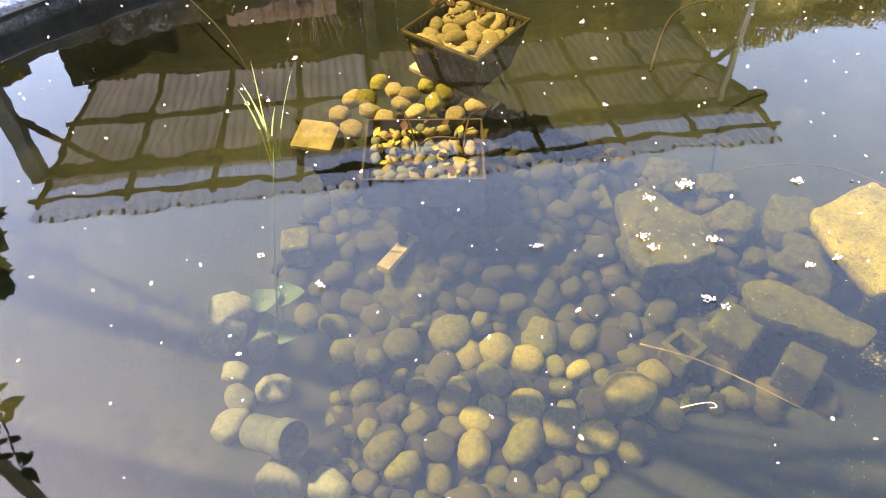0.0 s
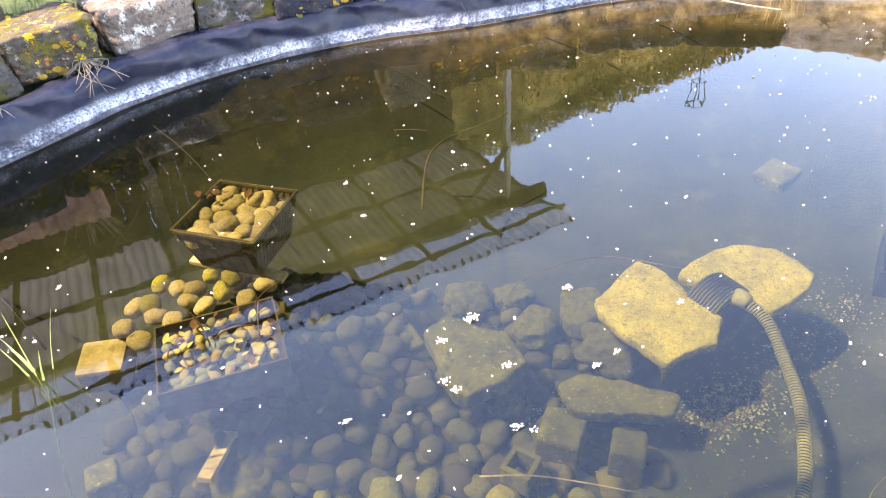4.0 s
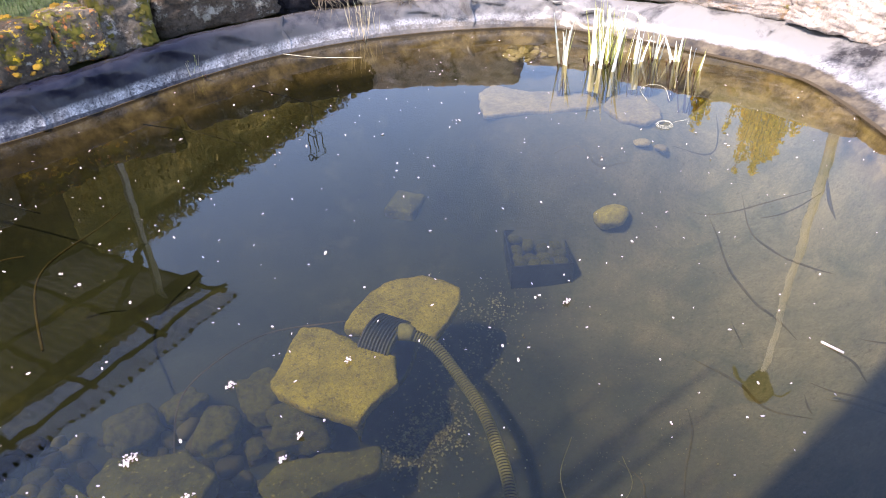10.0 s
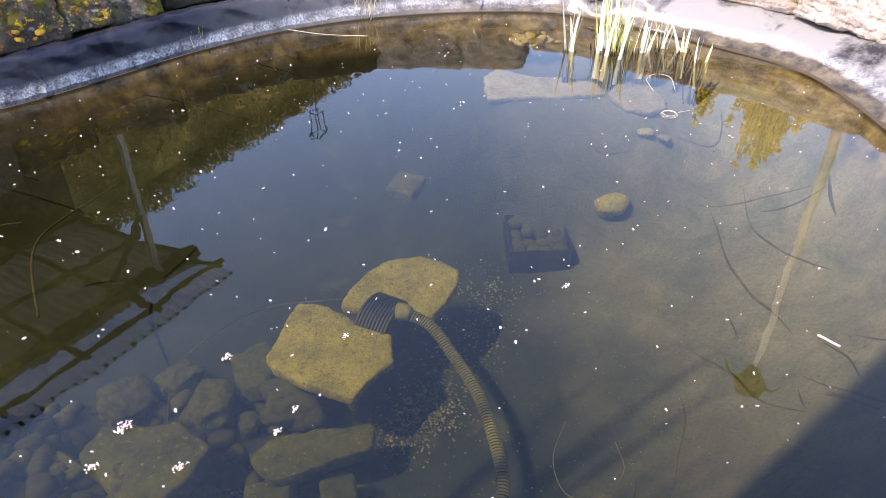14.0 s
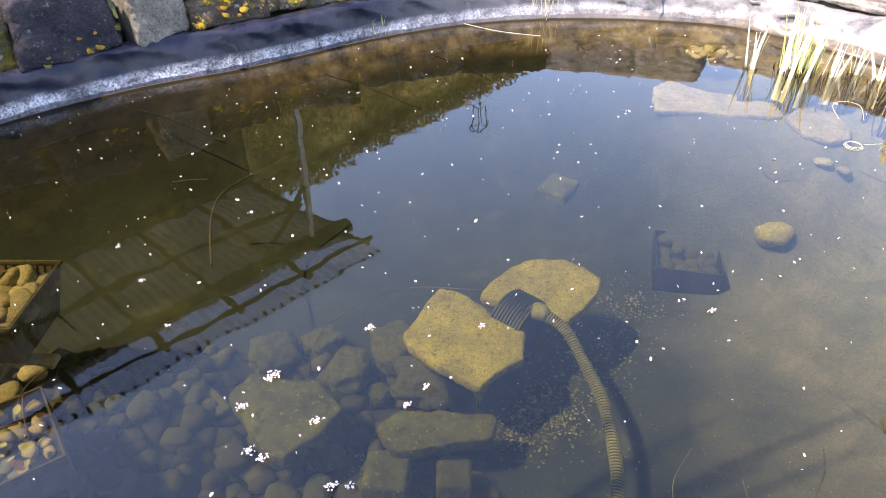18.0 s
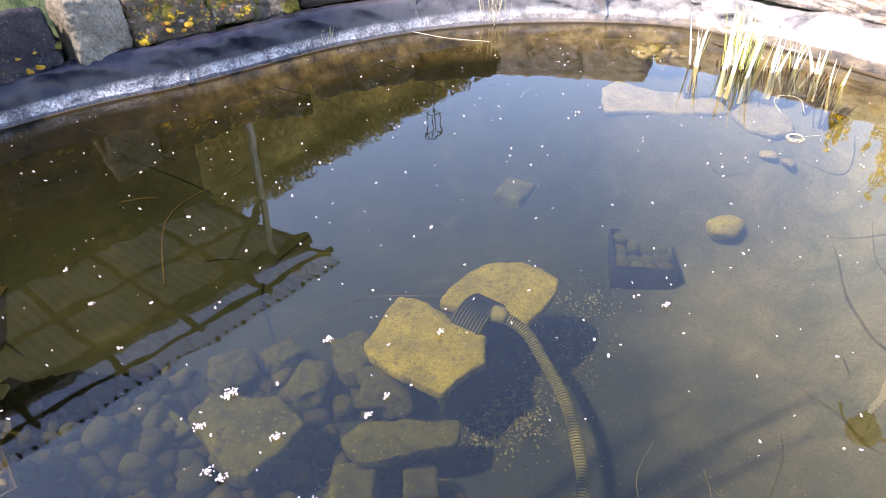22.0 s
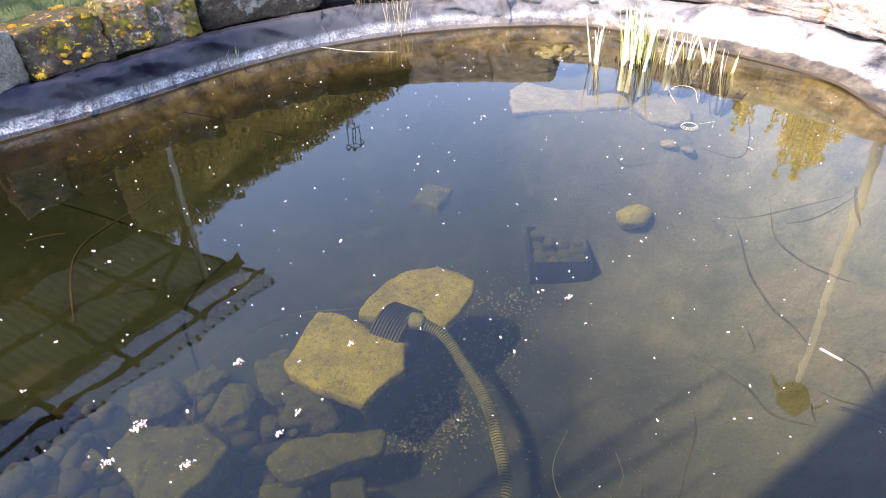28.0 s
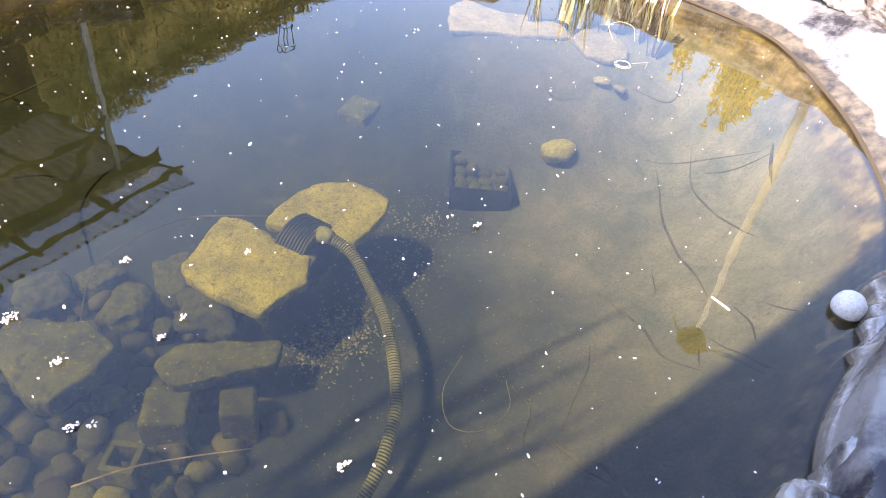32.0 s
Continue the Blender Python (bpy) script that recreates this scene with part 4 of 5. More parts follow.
# the basket of stones
def basket(x, y, turn, top, w, h, group, label, stones=26):
    root = empty("pond_basket", label, "basket", pose(x, y, top - h, 0, 0, turn), group)
    for side in range(4):
        bm = bmesh.new()
        for k in range(5):
            z = h * k / 4
            inset = 0.035 * (1 - k / 4)
            box(bm, -w / 2 + inset, w / 2 - inset, -w / 2 + inset - 0.002, -w / 2 + inset + 0.002, z - 0.004, z + 0.006)
        for k in range(13):
            f = -1 + 2 * k / 12
            tube(bm, [(f * (w / 2 - 0.035), -w / 2 + 0.035, 0), (f * w / 2, -w / 2, h)], 0.0026, 4)
        panel = [bm.verts.new(p) for p in ((-w / 2 + 0.037, -w / 2 + 0.0335, 0), (w / 2 - 0.037, -w / 2 + 0.0335, 0), (w / 2 - 0.003, -w / 2 - 0.0015, h), (-w / 2 + 0.003, -w / 2 - 0.0015, h))]
        bm.faces.new(panel)
        part("basket_side", bm, M_BASKET, root, m=pose(0, 0, 0, 0, 0, 90 * side))
    for side in range(4):
        part("rim", box(bmesh.new(), -w / 2 - 0.006, w / 2 + 0.006, -w / 2 - 0.006, -w / 2 + 0.003, h - 0.007, h + 0.004, 0.0025), M_BASKET, root, m=pose(0, 0, 0.002 * (side % 2), 0, 0, 90 * side))
    part("basket_floor", box(bmesh.new(), -w / 2 + 0.04, w / 2 - 0.04, -w / 2 + 0.04, w / 2 - 0.04, -0.002, 0.006), M_BASKET, root)
    base = pose(x, y, top - h, 0, 0, turn)
    n = 5
    for i in range(n):
        for j in range(n):
            p = base @ Vector(((i - 2 + rnd.uniform(-0.25, 0.25)) * w / 5.6, (j - 2 + rnd.uniform(-0.25, 0.25)) * w / 5.6, h * 0.74 + rnd.uniform(-0.014, 0.016)))
            pebble(*p, rnd.uniform(0.068, 0.088), PEB_Y, "yellow pebble lying in the basket")


basket(0.17, 1.945, -33, -0.03, 0.27, 0.15, "", "olive mesh pond basket filled with yellow pebbles")


# ---- the shelter on the far side of the bank ----
def shelter():
    a = math.degrees(math.atan2(1.18, 5.21))
    root = empty("garden_shelter", "open timber shelter with a translucent corrugated roof", "shelter", pose(2.42, 4.43, 0.1, 0, 0, a))
    ln, dp, z0, z1 = 5.35, 1.9, 2.10, 2.32

    def zr(v):
        return z0 + (z1 - z0) * v / dp

    bays = 9
    for k in range(bays):
        for v0, v1 in ((-0.10, 0.33), (0.33, dp)):
            bm = bmesh.new()
            rows = []
            for q in range(64):
                x = -ln * (k + q / 63) / bays
                w = 0.0085 * math.sin(2 * math.pi * x / 0.076)
                rows.append([bm.verts.new((x, v, zr(v) + 0.075 + w + (0.003 if v0 > 0 else 0))) for v in (v0, (v0 + v1) / 2, v1)])
            for p, q in zip(rows, rows[1:]):
                for m in range(2):
                    bm.faces.new((p[m], p[m + 1], q[m + 1], q[m]))
            # rear sheets of the first five bays are darker than the rest
            mat, text = (M_SHEET_CLEAR, "clear bluish corrugated sheet") if v0 < 0 else (M_SHEET, "pale grey corrugated sheet") if k > 4 else (M_SHEET_DARK, "dark grey corrugated sheet")
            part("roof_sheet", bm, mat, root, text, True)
    # added dark blocks imitate the shaded gaps at the sheet's corrugated edge
    bm = bmesh.new()
    for k in range(70):
        x = -0.03 - k * 0.076
        box(bm, x - 0.010, x + 0.010, -0.10, -0.066, zr(-0.06) + 0.060, zr(-0.06) + 0.071)
    part("eave_filler", bm, M_BLACK, root, "row of dark blocks standing in for shaded corrugation ends")
    for k in range(10):
        x = -0.05 - k * (ln - 0.1) / 9
        bm = bmesh.new()
        tube(bm, [(x, 0.0, zr(0) + 0.02), (x, dp, zr(dp) + 0.02)], 0.026, 4)
        part("rafter", bm, M_WOOD, root)
    for v, r in ((0.03, 0.024), (0.34, 0.06), (1.05, 0.03), (dp - 0.05, 0.05)):
        part("purlin", tube(bmesh.new(), [(0, v, zr(v) + 0.01 - r * 0.6), (-ln, v, zr(v) + 0.01 - r * 0.6)], r, 4), M_WOOD, root)
    for x, v, w in ((-0.35, 0.34, 0.021), (-2.9, 1.7, 0.05), (-5.35, 0.34, 0.05)):
        part("post", box(bmesh.new(), x - w, x + w, v - w, v + w, -0.05, zr(v), 0.006), M_PALE_WOOD if x > -1 else M_GREY_WOOD, root)
        part("brace", tube(bmesh.new(), [(x, v, zr(v) - 0.55), (x - 0.5 if x > -3 else x + 0.5, v, zr(v) - 0.02)], 0.03, 4), M_WOOD, root)
    for k in range(52):
        x = -0.06 - k * 0.106
        gap = 0.0516 + 0.0004 * (k * 7 % 3)
        part("board", box(bmesh.new(), x - gap, x + gap, dp + 0.004 * (k % 2), dp + 0.02, -0.05, zr(dp) + 0.10), M_BOARD, root)


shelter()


def leaf_mass(bm, centre, radius, count, size, r):
    for _ in range(count):
        d = Vector((r.gauss(0, 1), r.gauss(0, 1), r.gauss(0, 1))).normalized() * r.uniform(0.55, 1.0)
        p = Vector(centre) + Vector((d.x * radius[0], d.y * radius[1], d.z * radius[2]))
        a = Vector((r.gauss(0, 1), r.gauss(0, 1), r.gauss(0, 1))).normalized()
        b = a.cross(Vector((r.gauss(0, 1), r.gauss(0, 1), r.gauss(0, 1)))).normalized()
        s = size * r.uniform(0.6, 1.3)
        bm.faces.new([bm.verts.new(p + q) for q in (a * s, b * s * 0.45, -a * s, -b * s * 0.45)])


def hedge():
    bm, r = bmesh.new(), random.Random(9)
    core = bmesh.new()
    line = ((13, 31.8), (20, 30.3), (24, 28.3), (28, 27), (33, 24.8), (39, 21.8), (43, 20.3), (52, 19.5), (60, 18.5))
    rows = []
    n = 54
    for k in range(n):
        az = 13 + 47 * k / (n - 1)
        for (a0, e0), (a1, e1) in zip(line, line[1:]):
            if a0 <= az <= a1:
                el = e0 + (e1 - e0) * (az - a0) / (a1 - a0)
        d = 7.0 - 0.012 * (az - 20)
        top = d * math.tan(radians(el)) - 1.15
        x, y = 0.38 + d * math.sin(radians(az)), 0.08 + d * math.cos(radians(az))
        leaf_mass(bm, (x, y, top * 0.55), (0.30, 0.30, top * 0.47), 1150, 0.022, r)
        leaf_mass(bm, (x, y, top - 0.18), (0.22, 0.22, 0.16), 420, 0.022, r)
        away = Vector((math.sin(radians(az)), math.cos(radians(az)), 0))
        row = []
        for u, v in ((-0.12, 0.0), (-0.14, 0.5), (-0.10, 0.85), (0.0, 0.93), (0.2, 0.8), (0.25, 0.0)):
            q = Vector((x, y, 0.05 + top * v)) + away * u
            row.append(core.verts.new(q + away * 0.12 * noise.noise(q * 2)))
        rows.append(row)
    for a, b in zip(rows, rows[1:]):
        for i in range(5):
            core.faces.new((a[i], a[i + 1], b[i + 1], b[i]))
    root = thing("hedge", core, M_LEAF, "brown-green clipped garden hedge behind the bank", "hedge")
    tagged(part("foliage", bm, M_LEAF, root), kind="stuff")


hedge()


def lamp_post():
    root = empty("lamp_post", "pale garden lamp post with a dark pear-shaped head", "lamp post", pose(4.6, 1.09, 0.05))
    part("pole", tube(bmesh.new(), [(0, 0, 0), (0, 0, 1.2), (0, 0, 2.5)], [0.032, 0.028, 0.019], 12), M_POLE, root, "pale tapering pole", True)
    bm = bmesh.new()
    prof = [(0.02, -0.02), (0.035, 0.0), (0.075, 0.07), (0.115, 0.15), (0.135, 0.21), (0.12, 0.26), (0.07, 0.29), (0.015, 0.30)]
    loops = [[bm.verts.new((q * math.cos(2 * math.pi * a / 20), q * math.sin(2 * math.pi * a / 20), z)) for a in range(20)] for q, z in prof]
    for a, b in zip(loops, loops[1:]):
        for k in range(20):
            bm.faces.new((a[k], a[(k + 1) % 20], b[(k + 1) % 20], b[k]))
    bm.faces.new(loops[-1])
    part("lamp_head", bm, M_WOOD, root, "dark pear-shaped lamp head", True, pose(0, 0, 2.49) @ Matrix.Scale(0.8, 4))
    for sgn in (-1, 1):
        part("arm", tube(bmesh.new(), curve_points([(0, 0, 2.62), (0.02, 0.14 * sgn, 2.66), (0.03, 0.20 * sgn, 2.58)], 8), 0.010, 5), M_WOOD, root)


lamp_post()


def yellow_bush(x, y, stems, spread, low, high, seed):
    root = empty("forsythia_bush", "forsythia bush in yellow blossom behind the wall", "bush", pose(x, y, 0.1))
    r = random.Random(seed)
    bm, bl = bmesh.new(), bmesh.new()
    for k in range(stems):
        side, deep = r.gauss(0, spread), r.gauss(0, 0.12)
        top = high - (high - low) * 0.75 * min(1, abs(side) / (2 * spread)) - r.uniform(0, 0.16)
        tip = Vector((deep, side, top))
        line = curve_points([(0, 0, 0), tip * 0.5 + Vector((0, side * 0.3, 0.06)), tip], 14)
        tube(bm, line, [0.007 - 0.0004 * i for i in range(14)], 5)
        for p in line:
            if p.z > low:
                leaf_mass(bl, p, (0.022, 0.022, 0.03), r.randrange(8, 34), 0.013, r)
    part("stems", bm, M_TWIG, root)
    part("blossom", bl, M_YELLOW, root, "dense small yellow flowers")


yellow_bush(4.85, 1.55, 70, 0.15, 0.42, 1.10, 3)
yellow_bush(4.72, 1.95, 16, 0.04, 0.42, 0.86, 4)

# unseen stand-in house, added to cast the shadow over the near edge of the pond
def house():
    root = empty("house", "unseen stand-in house wall that shades the near edge", "house", pose(-2.9, -2.84, 0.05))
    part("wall", box(bmesh.new(), -4.0, 0, -2.4, 4.02, 0, 9.6), M_RENDER, root)
    part("roof", box(bmesh.new(), -4.2, 0.02, -2.6, 4.02, 9.62, 9.8), M_TERRACOTTA, root)


house()


# ---- plants at the water's edge ----
def blade(bm, base, tip, width, bend, r):
    b, t = Vector(base), Vector(tip)
    side = Vector((r.gauss(0, 1), r.gauss(0, 1), 0)).normalized() * width
    lean = Vector((r.gauss(0, 1), r.gauss(0, 1), 0)).normalized() * bend
    prev = None
    for k in range(7):
        f = k / 6
        p = b.lerp(t, f) + lean * f * f
        w = side * (1 - f) ** 0.6 if k < 6 else side * 0.05
        fold = Vector((side.y, -side.x, 0)) * 0.35 * (1 - f)
        row = [bm.verts.new(p - w), bm.verts.new(p + fold), bm.verts.new(p + w)]
        if prev:
            bm.faces.new((prev[0], prev[1], row[1], row[0]))
            bm.faces.new((prev[1], prev[2], row[2], row[1]))
        prev = row


def reed_clump(x, y, spread, green, pale, high, label, seed, dry=None, thick=0.003):
    root = empty("reed_clump", label, "reeds", pose(x, y, -0.12), "reeds at the water's edge")
    r = random.Random(seed)
    for name, mat, count, width in (("green_foliage", M_REED_GREEN, green, thick), ("dry_foliage", dry or M_REED_PALE, pale, 0.0028 if dry else 0.0115)):
        bm = bmesh.new()
        for _ in range(count):
            bx, by = r.gauss(0, spread), r.gauss(0, spread)
            h = high * r.uniform(0.5, 1.0) + 0.12
            blade(bm, (bx, by, 0), (bx * 1.25 + r.gauss(0, 0.02), by * 1.25 + r.gauss(0, 0.02), h), width * r.uniform(0.6, 1.3), r.uniform(0, 0.05), r)
        if count:
            part(name, bm, mat, root)
    bm = bmesh.new()
    for _ in range(6 + green):
        bx, by = r.gauss(0, spread), r.gauss(0, spread)
        tube(bm, [(bx, by, -0.1), (bx + r.gauss(0, 0.02), by + r.gauss(0, 0.02), 0.13)], 0.003, 4)
    if green > 10 or pale > 2:
        part("root_stubble", bm, M_DEAD_LEAF, root, "brown dead stubble at the base")


reed_clump(3.17, 1.74, 0.036, 70, 15, 0.26, "clump of green and bleached reeds standing in the water", 1)
reed_clump(3.02, 1.86, 0.008, 2, 5, 0.24, "small bleached reed tuft standing in the water", 2)
reed_clump(3.23, 1.62, 0.009, 2, 4, 0.16, "small bleached reed tuft standing in the water", 3)
reed_clump(3.32, 1.58, 0.009, 3, 4, 0.17, "small bleached reed tuft standing in the water", 4)
reed_clump(3.35, 1.49, 0.009, 2, 4, 0.15, "small bleached reed tuft standing in the water", 5)
reed_clump(3.31, 1.39, 0.009, 2, 3, 0.13, "small bleached reed tuft standing in the water", 6)
reed_clump(2.72, 2.86, 0.030, 5, 70, 0.20, "dry grass tuft hanging at the liner edge", 7, M_STRAW)
reed_clump(1.90, 3.06, 0.022, 40, 8, 0.10, "small green and dry grass tuft on the liner edge", 9, M_STRAW)
reed_clump(-0.295, 1.37, 0.009, 6, 0, 0.21, "yellow-green shoots of a water plant", 8, None, 0.0055)

# pebbles piled in the shallows by the reeds
rh = random.Random(15)
for k in range(30):
    x, y = 3.155 + rh.gauss(0, 0.042), 2.155 + rh.gauss(0, 0.055)
    pebble(x, y, max(-0.09, floor_z(x, y)) + 0.015 + 0.04 * math.exp(-((x - 3.155) ** 2 + (y - 2.155) ** 2) / 0.004), rh.uniform(0.04, 0.062), PEB_T, "flat tan pebble piled in the shallows")
for x, y in ((2.92, 1.37), (2.97, 1.31)):
    pebble(x, y, floor_z(x, y) + 0.018, 0.07, PEB_T, "pale round stone under water by the reeds")

# larger dim rocks round the slabs
for n, (x, y, z, sz) in enumerate([(0.85, 1.84, -0.52, 0.17), (1.03, 1.645, -0.52, 0.16), (1.20, 1.64, -0.50, 0.18), (1.20, 1.44, -0.48, 0.20), (1.02, 1.83, -0.54, 0.13), (1.08, 1.52, -0.54, 0.075), (0.86, 1.46, -0.52, 0.08), (0.84, 1.37, -0.53, 0.09), (0.73, 1.53, -0.53, 0.14), (0.06, 1.30, -0.50, 0.20), (0.45, 1.78, -0.50, 0.13)]):
    ob = new("rock", rock_mesh("rock", M_DEEP_STONE, 110 + n, 0.5, 4, 0.20, (1, 0.85, 0.62)))
    ob.matrix_world = pose(x, y, z, 0, 0, 47 * n) @ Matrix.Scale(sz, 4)
    tagged(ob, "dim rounded rock on the pond floor", "rock", "rocks on the pond floor")


# ---- crate of stones, planter tub, small sunk things ----
def crate(x, y, turn, top, lx, ly, h, material, label, stones, kind, name="planting_crate"):
    thick = 0.005
    root = empty(name, label, "crate", pose(x, y, top - h, 0, 0, turn))
    for k, (a, b, c, d) in enumerate([(-lx / 2, lx / 2, -ly / 2, -ly / 2 + thick), (-lx / 2, lx / 2, ly / 2 - thick, ly / 2), (-lx / 2, -lx / 2 + thick, -ly / 2 + thick, ly / 2 - thick), (lx / 2 - thick, lx / 2, -ly / 2 + thick, ly / 2 - thick)]):
        part("crate_side", box(bmesh.new(), a, b, c, d, 0, h), material, root)
    part("crate_floor", box(bmesh.new(), -lx / 2 + thick, lx / 2 - thick, -ly / 2 + thick, ly / 2 - thick, 0, 0.008), material, root)
    base = pose(x, y, top - h, 0, 0, turn)
    nx, ny = stones
    for i in range(nx):
        for j in range(ny):
            p = base @ Vector((((i + 0.5) / nx - 0.5 + rnd.uniform(-0.03, 0.03)) * lx * 0.88, ((j + 0.5) / ny - 0.5 + rnd.uniform(-0.03, 0.03)) * ly * 0.88, h - 0.034 + rnd.uniform(-0.01, 0.02)))
            pebble(*p, lx / nx * 1.02, kind, "pebble lying in the planting crate")


crate(0.075, 1.525, 4, -0.16, 0.33, 0.26, 0.10, M_BOARD, "shallow crate of small stones under the water", (8, 6), PEB_S)
crate(2.40, 1.49, -43, -0.48, 0.24, 0.26, 0.12, M_BLACK, "square black planting tub with round stones", (4, 4), PEB_D, "planting_tub")
for x, y in ((-0.10, 1.90), (-0.17, 1.81), (-0.05, 1.86), (0.05, 1.89), (-0.11, 1.75), (-0.02, 1.79), (-0.2, 1.73), (0.08, 1.80), (-0.15, 1.66), (0.15, 1.74), (-0.06, 1.71), (-0.13, 1.81), (0.0, 1.84), (0.03, 1.75), (-0.08, 1.66), (0.11, 1.86), (0.21, 1.79)):
    pebble(x, y, -0.21, 0.072, PEB_Y if x * 100 % 3 < 2 else PEB_W, "yellow round pebble by the sunken crate")
thing("wooden_board", box(bmesh.new(), -0.16, 0.16, -0.022, 0.022, -0.008, 0.008, 0.003), M_PALE_WOOD, "short weathered board lying under water", "board", m=pose(0.135, 1.885, -0.20, 0, 4, -32), smooth=False)
thing("wooden_board", box(bmesh.new(), -0.085, 0.085, -0.02, 0.02, -0.01, 0.01, 0.003), M_PEBBLE_LIGHT, "short pale piece of wood on the stones", "board", m=pose(0.01, 1.35, -0.40, 0, 8, 66), smooth=False)
thing("square_stone", box(bmesh.new(), -0.065, 0.065, -0.06, 0.06, -0.05, 0.04, 0.012), M_PEBBLE_LIGHT, "yellow square stone block under the water", "stone block", m=pose(-0.265, 1.675, -0.28, 6, 0, -8), smooth=False)
block(-0.30, 1.40, 0.085, 0.085, 12, -0.50, -0.41, 4)
block(0.57, 1.68, 0.15, 0.12, 10, -0.56, -0.46, 5)


def clay_pipe():
    bm = bmesh.new()
    sides, length = 24, 0.14
    prof = [(0, 0.042), (length * 0.7, 0.042), (length * 0.72, 0.048), (length, 0.048), (length, 0.042), (length * 0.2, 0.036), (0, 0.036)]
    loops = [[bm.verts.new((x, r * math.cos(2 * math.pi * a / sides), r * math.sin(2 * math.pi * a / sides))) for a in range(sides)] for x, r in prof]
    for a, b in zip(loops, loops[1:] + loops[:1]):
        for k in range(sides):
            bm.faces.new((a[k], a[(k + 1) % sides], b[(k + 1) % sides], b[k]))
    bmesh.ops.recalc_face_normals(bm, faces=bm.faces[:])
    thing("grey_pipe", bm, M_CLAY, "grey-green pipe socket lying on the pond floor", "pipe", m=pose(-0.28, 0.80, -0.45, 0, -24, -22))


clay_pipe()


def sunk_frame():
    root = empty("square_box", "small square hollow box on the pond floor", "box", pose(0.785, 1.12, -0.50, 0, 0, 42))
    for k in range(4):
        part("box_side", box(bmesh.new(), -0.042, 0.042, -0.044, -0.027, -0.03, 0.045, 0.005), M_DEEP_STONE, root, m=pose(0, 0, 0.001 * (k % 2), 0, 0, 90 * k))


sunk_frame()
thing("bent_stick", tube(bmesh.new(), curve_points([(0.66, 1.09, -0.42), (0.78, 1.04, -0.40), (0.90, 0.98, -0.40), (1.03, 0.92, -0.42)], 16), [0.0026 - 0.00006 * k for k in range(16)], 6), M_TWIG, "thin pale bent stick lying under water", "stick")
thing("cable", tube(bmesh.new(), curve_points([(0.86, 1.62, -0.55), (0.97, 1.73, -0.42), (1.10, 1.74, -0.36), (1.28, 1.68, -0.31), (1.46, 1.52, -0.285)], 24), 0.0026, 6), M_BOARD, "thin pump cable running over the slab", "cable")
thing("twine_loop", tube(bmesh.new(), curve_points([(1.53, 0.72, -0.25), (1.43, 0.68, -0.27), (1.38, 0.60, -0.28), (1.43, 0.54, -0.28), (1.52, 0.54, -0.27), (1.57, 0.60, -0.26)], 24), 0.0011, 5), M_HOSE, "pale loop of plant stalk hanging in the water", "stalk")
thing("white_stick", box(bmesh.new(), -0.026, 0.026, -0.0024, 0.0024, 0, 0.004, 0.001), M_PETAL, "short white stick floating on the water", "stick", m=pose(1.955, 0.32, 0.0, 0, 0, 86), smooth=False)
thing("curled_straw", tube(bmesh.new(), curve_points([(0.60, 0.655, 0.002), (0.63, 0.664, 0.003), (0.655, 0.668, 0.003), (0.662, 0.660, 0.003), (0.650, 0.657, 0.004)], 16), 0.0007, 5), M_TWINE, "curled straw floating on the water", "straw")


def float_ball():
    me = rock_mesh("float_ball", M_BALL, 150, 0.0, 4, 0.025, (1, 1, 1))
    ob = new("float_ball", me)
    ob.matrix_world = pose(2.19, 0.115, 0.012) @ Matrix.Scale(0.078, 4)
    tagged(ob, "white ball floating by the bank", "ball")


float_ball()


def wire_ring():
    bm = bmesh.new()
    for k in range(3):
        r = 0.030 - 0.003 * k
        tube(bm, [(2.755 + r * math.cos(a), 1.205 + r * math.sin(a), 0.002 + 0.003 * k) for a in [2 * math.pi * i / 28 for i in range(29)]], 0.0005, 5, False)
    tube(bm, [(2.79, 1.19, 0.004), (2.85, 1.16, 0.004), (2.80, 1.14, 0.003)], 0.0005, 5)
    thing("wire_ring", bm, M_TWINE, "pale coil of wire floating on the water", "ring")


wire_ring()


def scatter(name, shapes, places, material, label, category):
    """Many small stones in one mesh: each place is x, y, z, size, and the turn is by chance."""
    r = random.Random(len(places))
    verts, faces, base = [], [], 0
    for x, y, z, size in places:
        me = r.choice(shapes)
        m = pose(x, y, z, r.uniform(-30, 30), r.uniform(-30, 30), r.uniform(0, 360)) @ Matrix.Scale(size, 4)
        verts += [m @ v.co for v in me.vertices]
        faces += [[base + k for k in p.vertices] for p in me.polygons]
        base += len(me.vertices)
    me = bpy.data.meshes.new(name)
    me.from_pydata(verts, [], faces)
    me.materials.append(material)
    for p in me.polygons:
        p.use_smooth = True
    return tagged(new(name, me), label, category, "", "stuff")


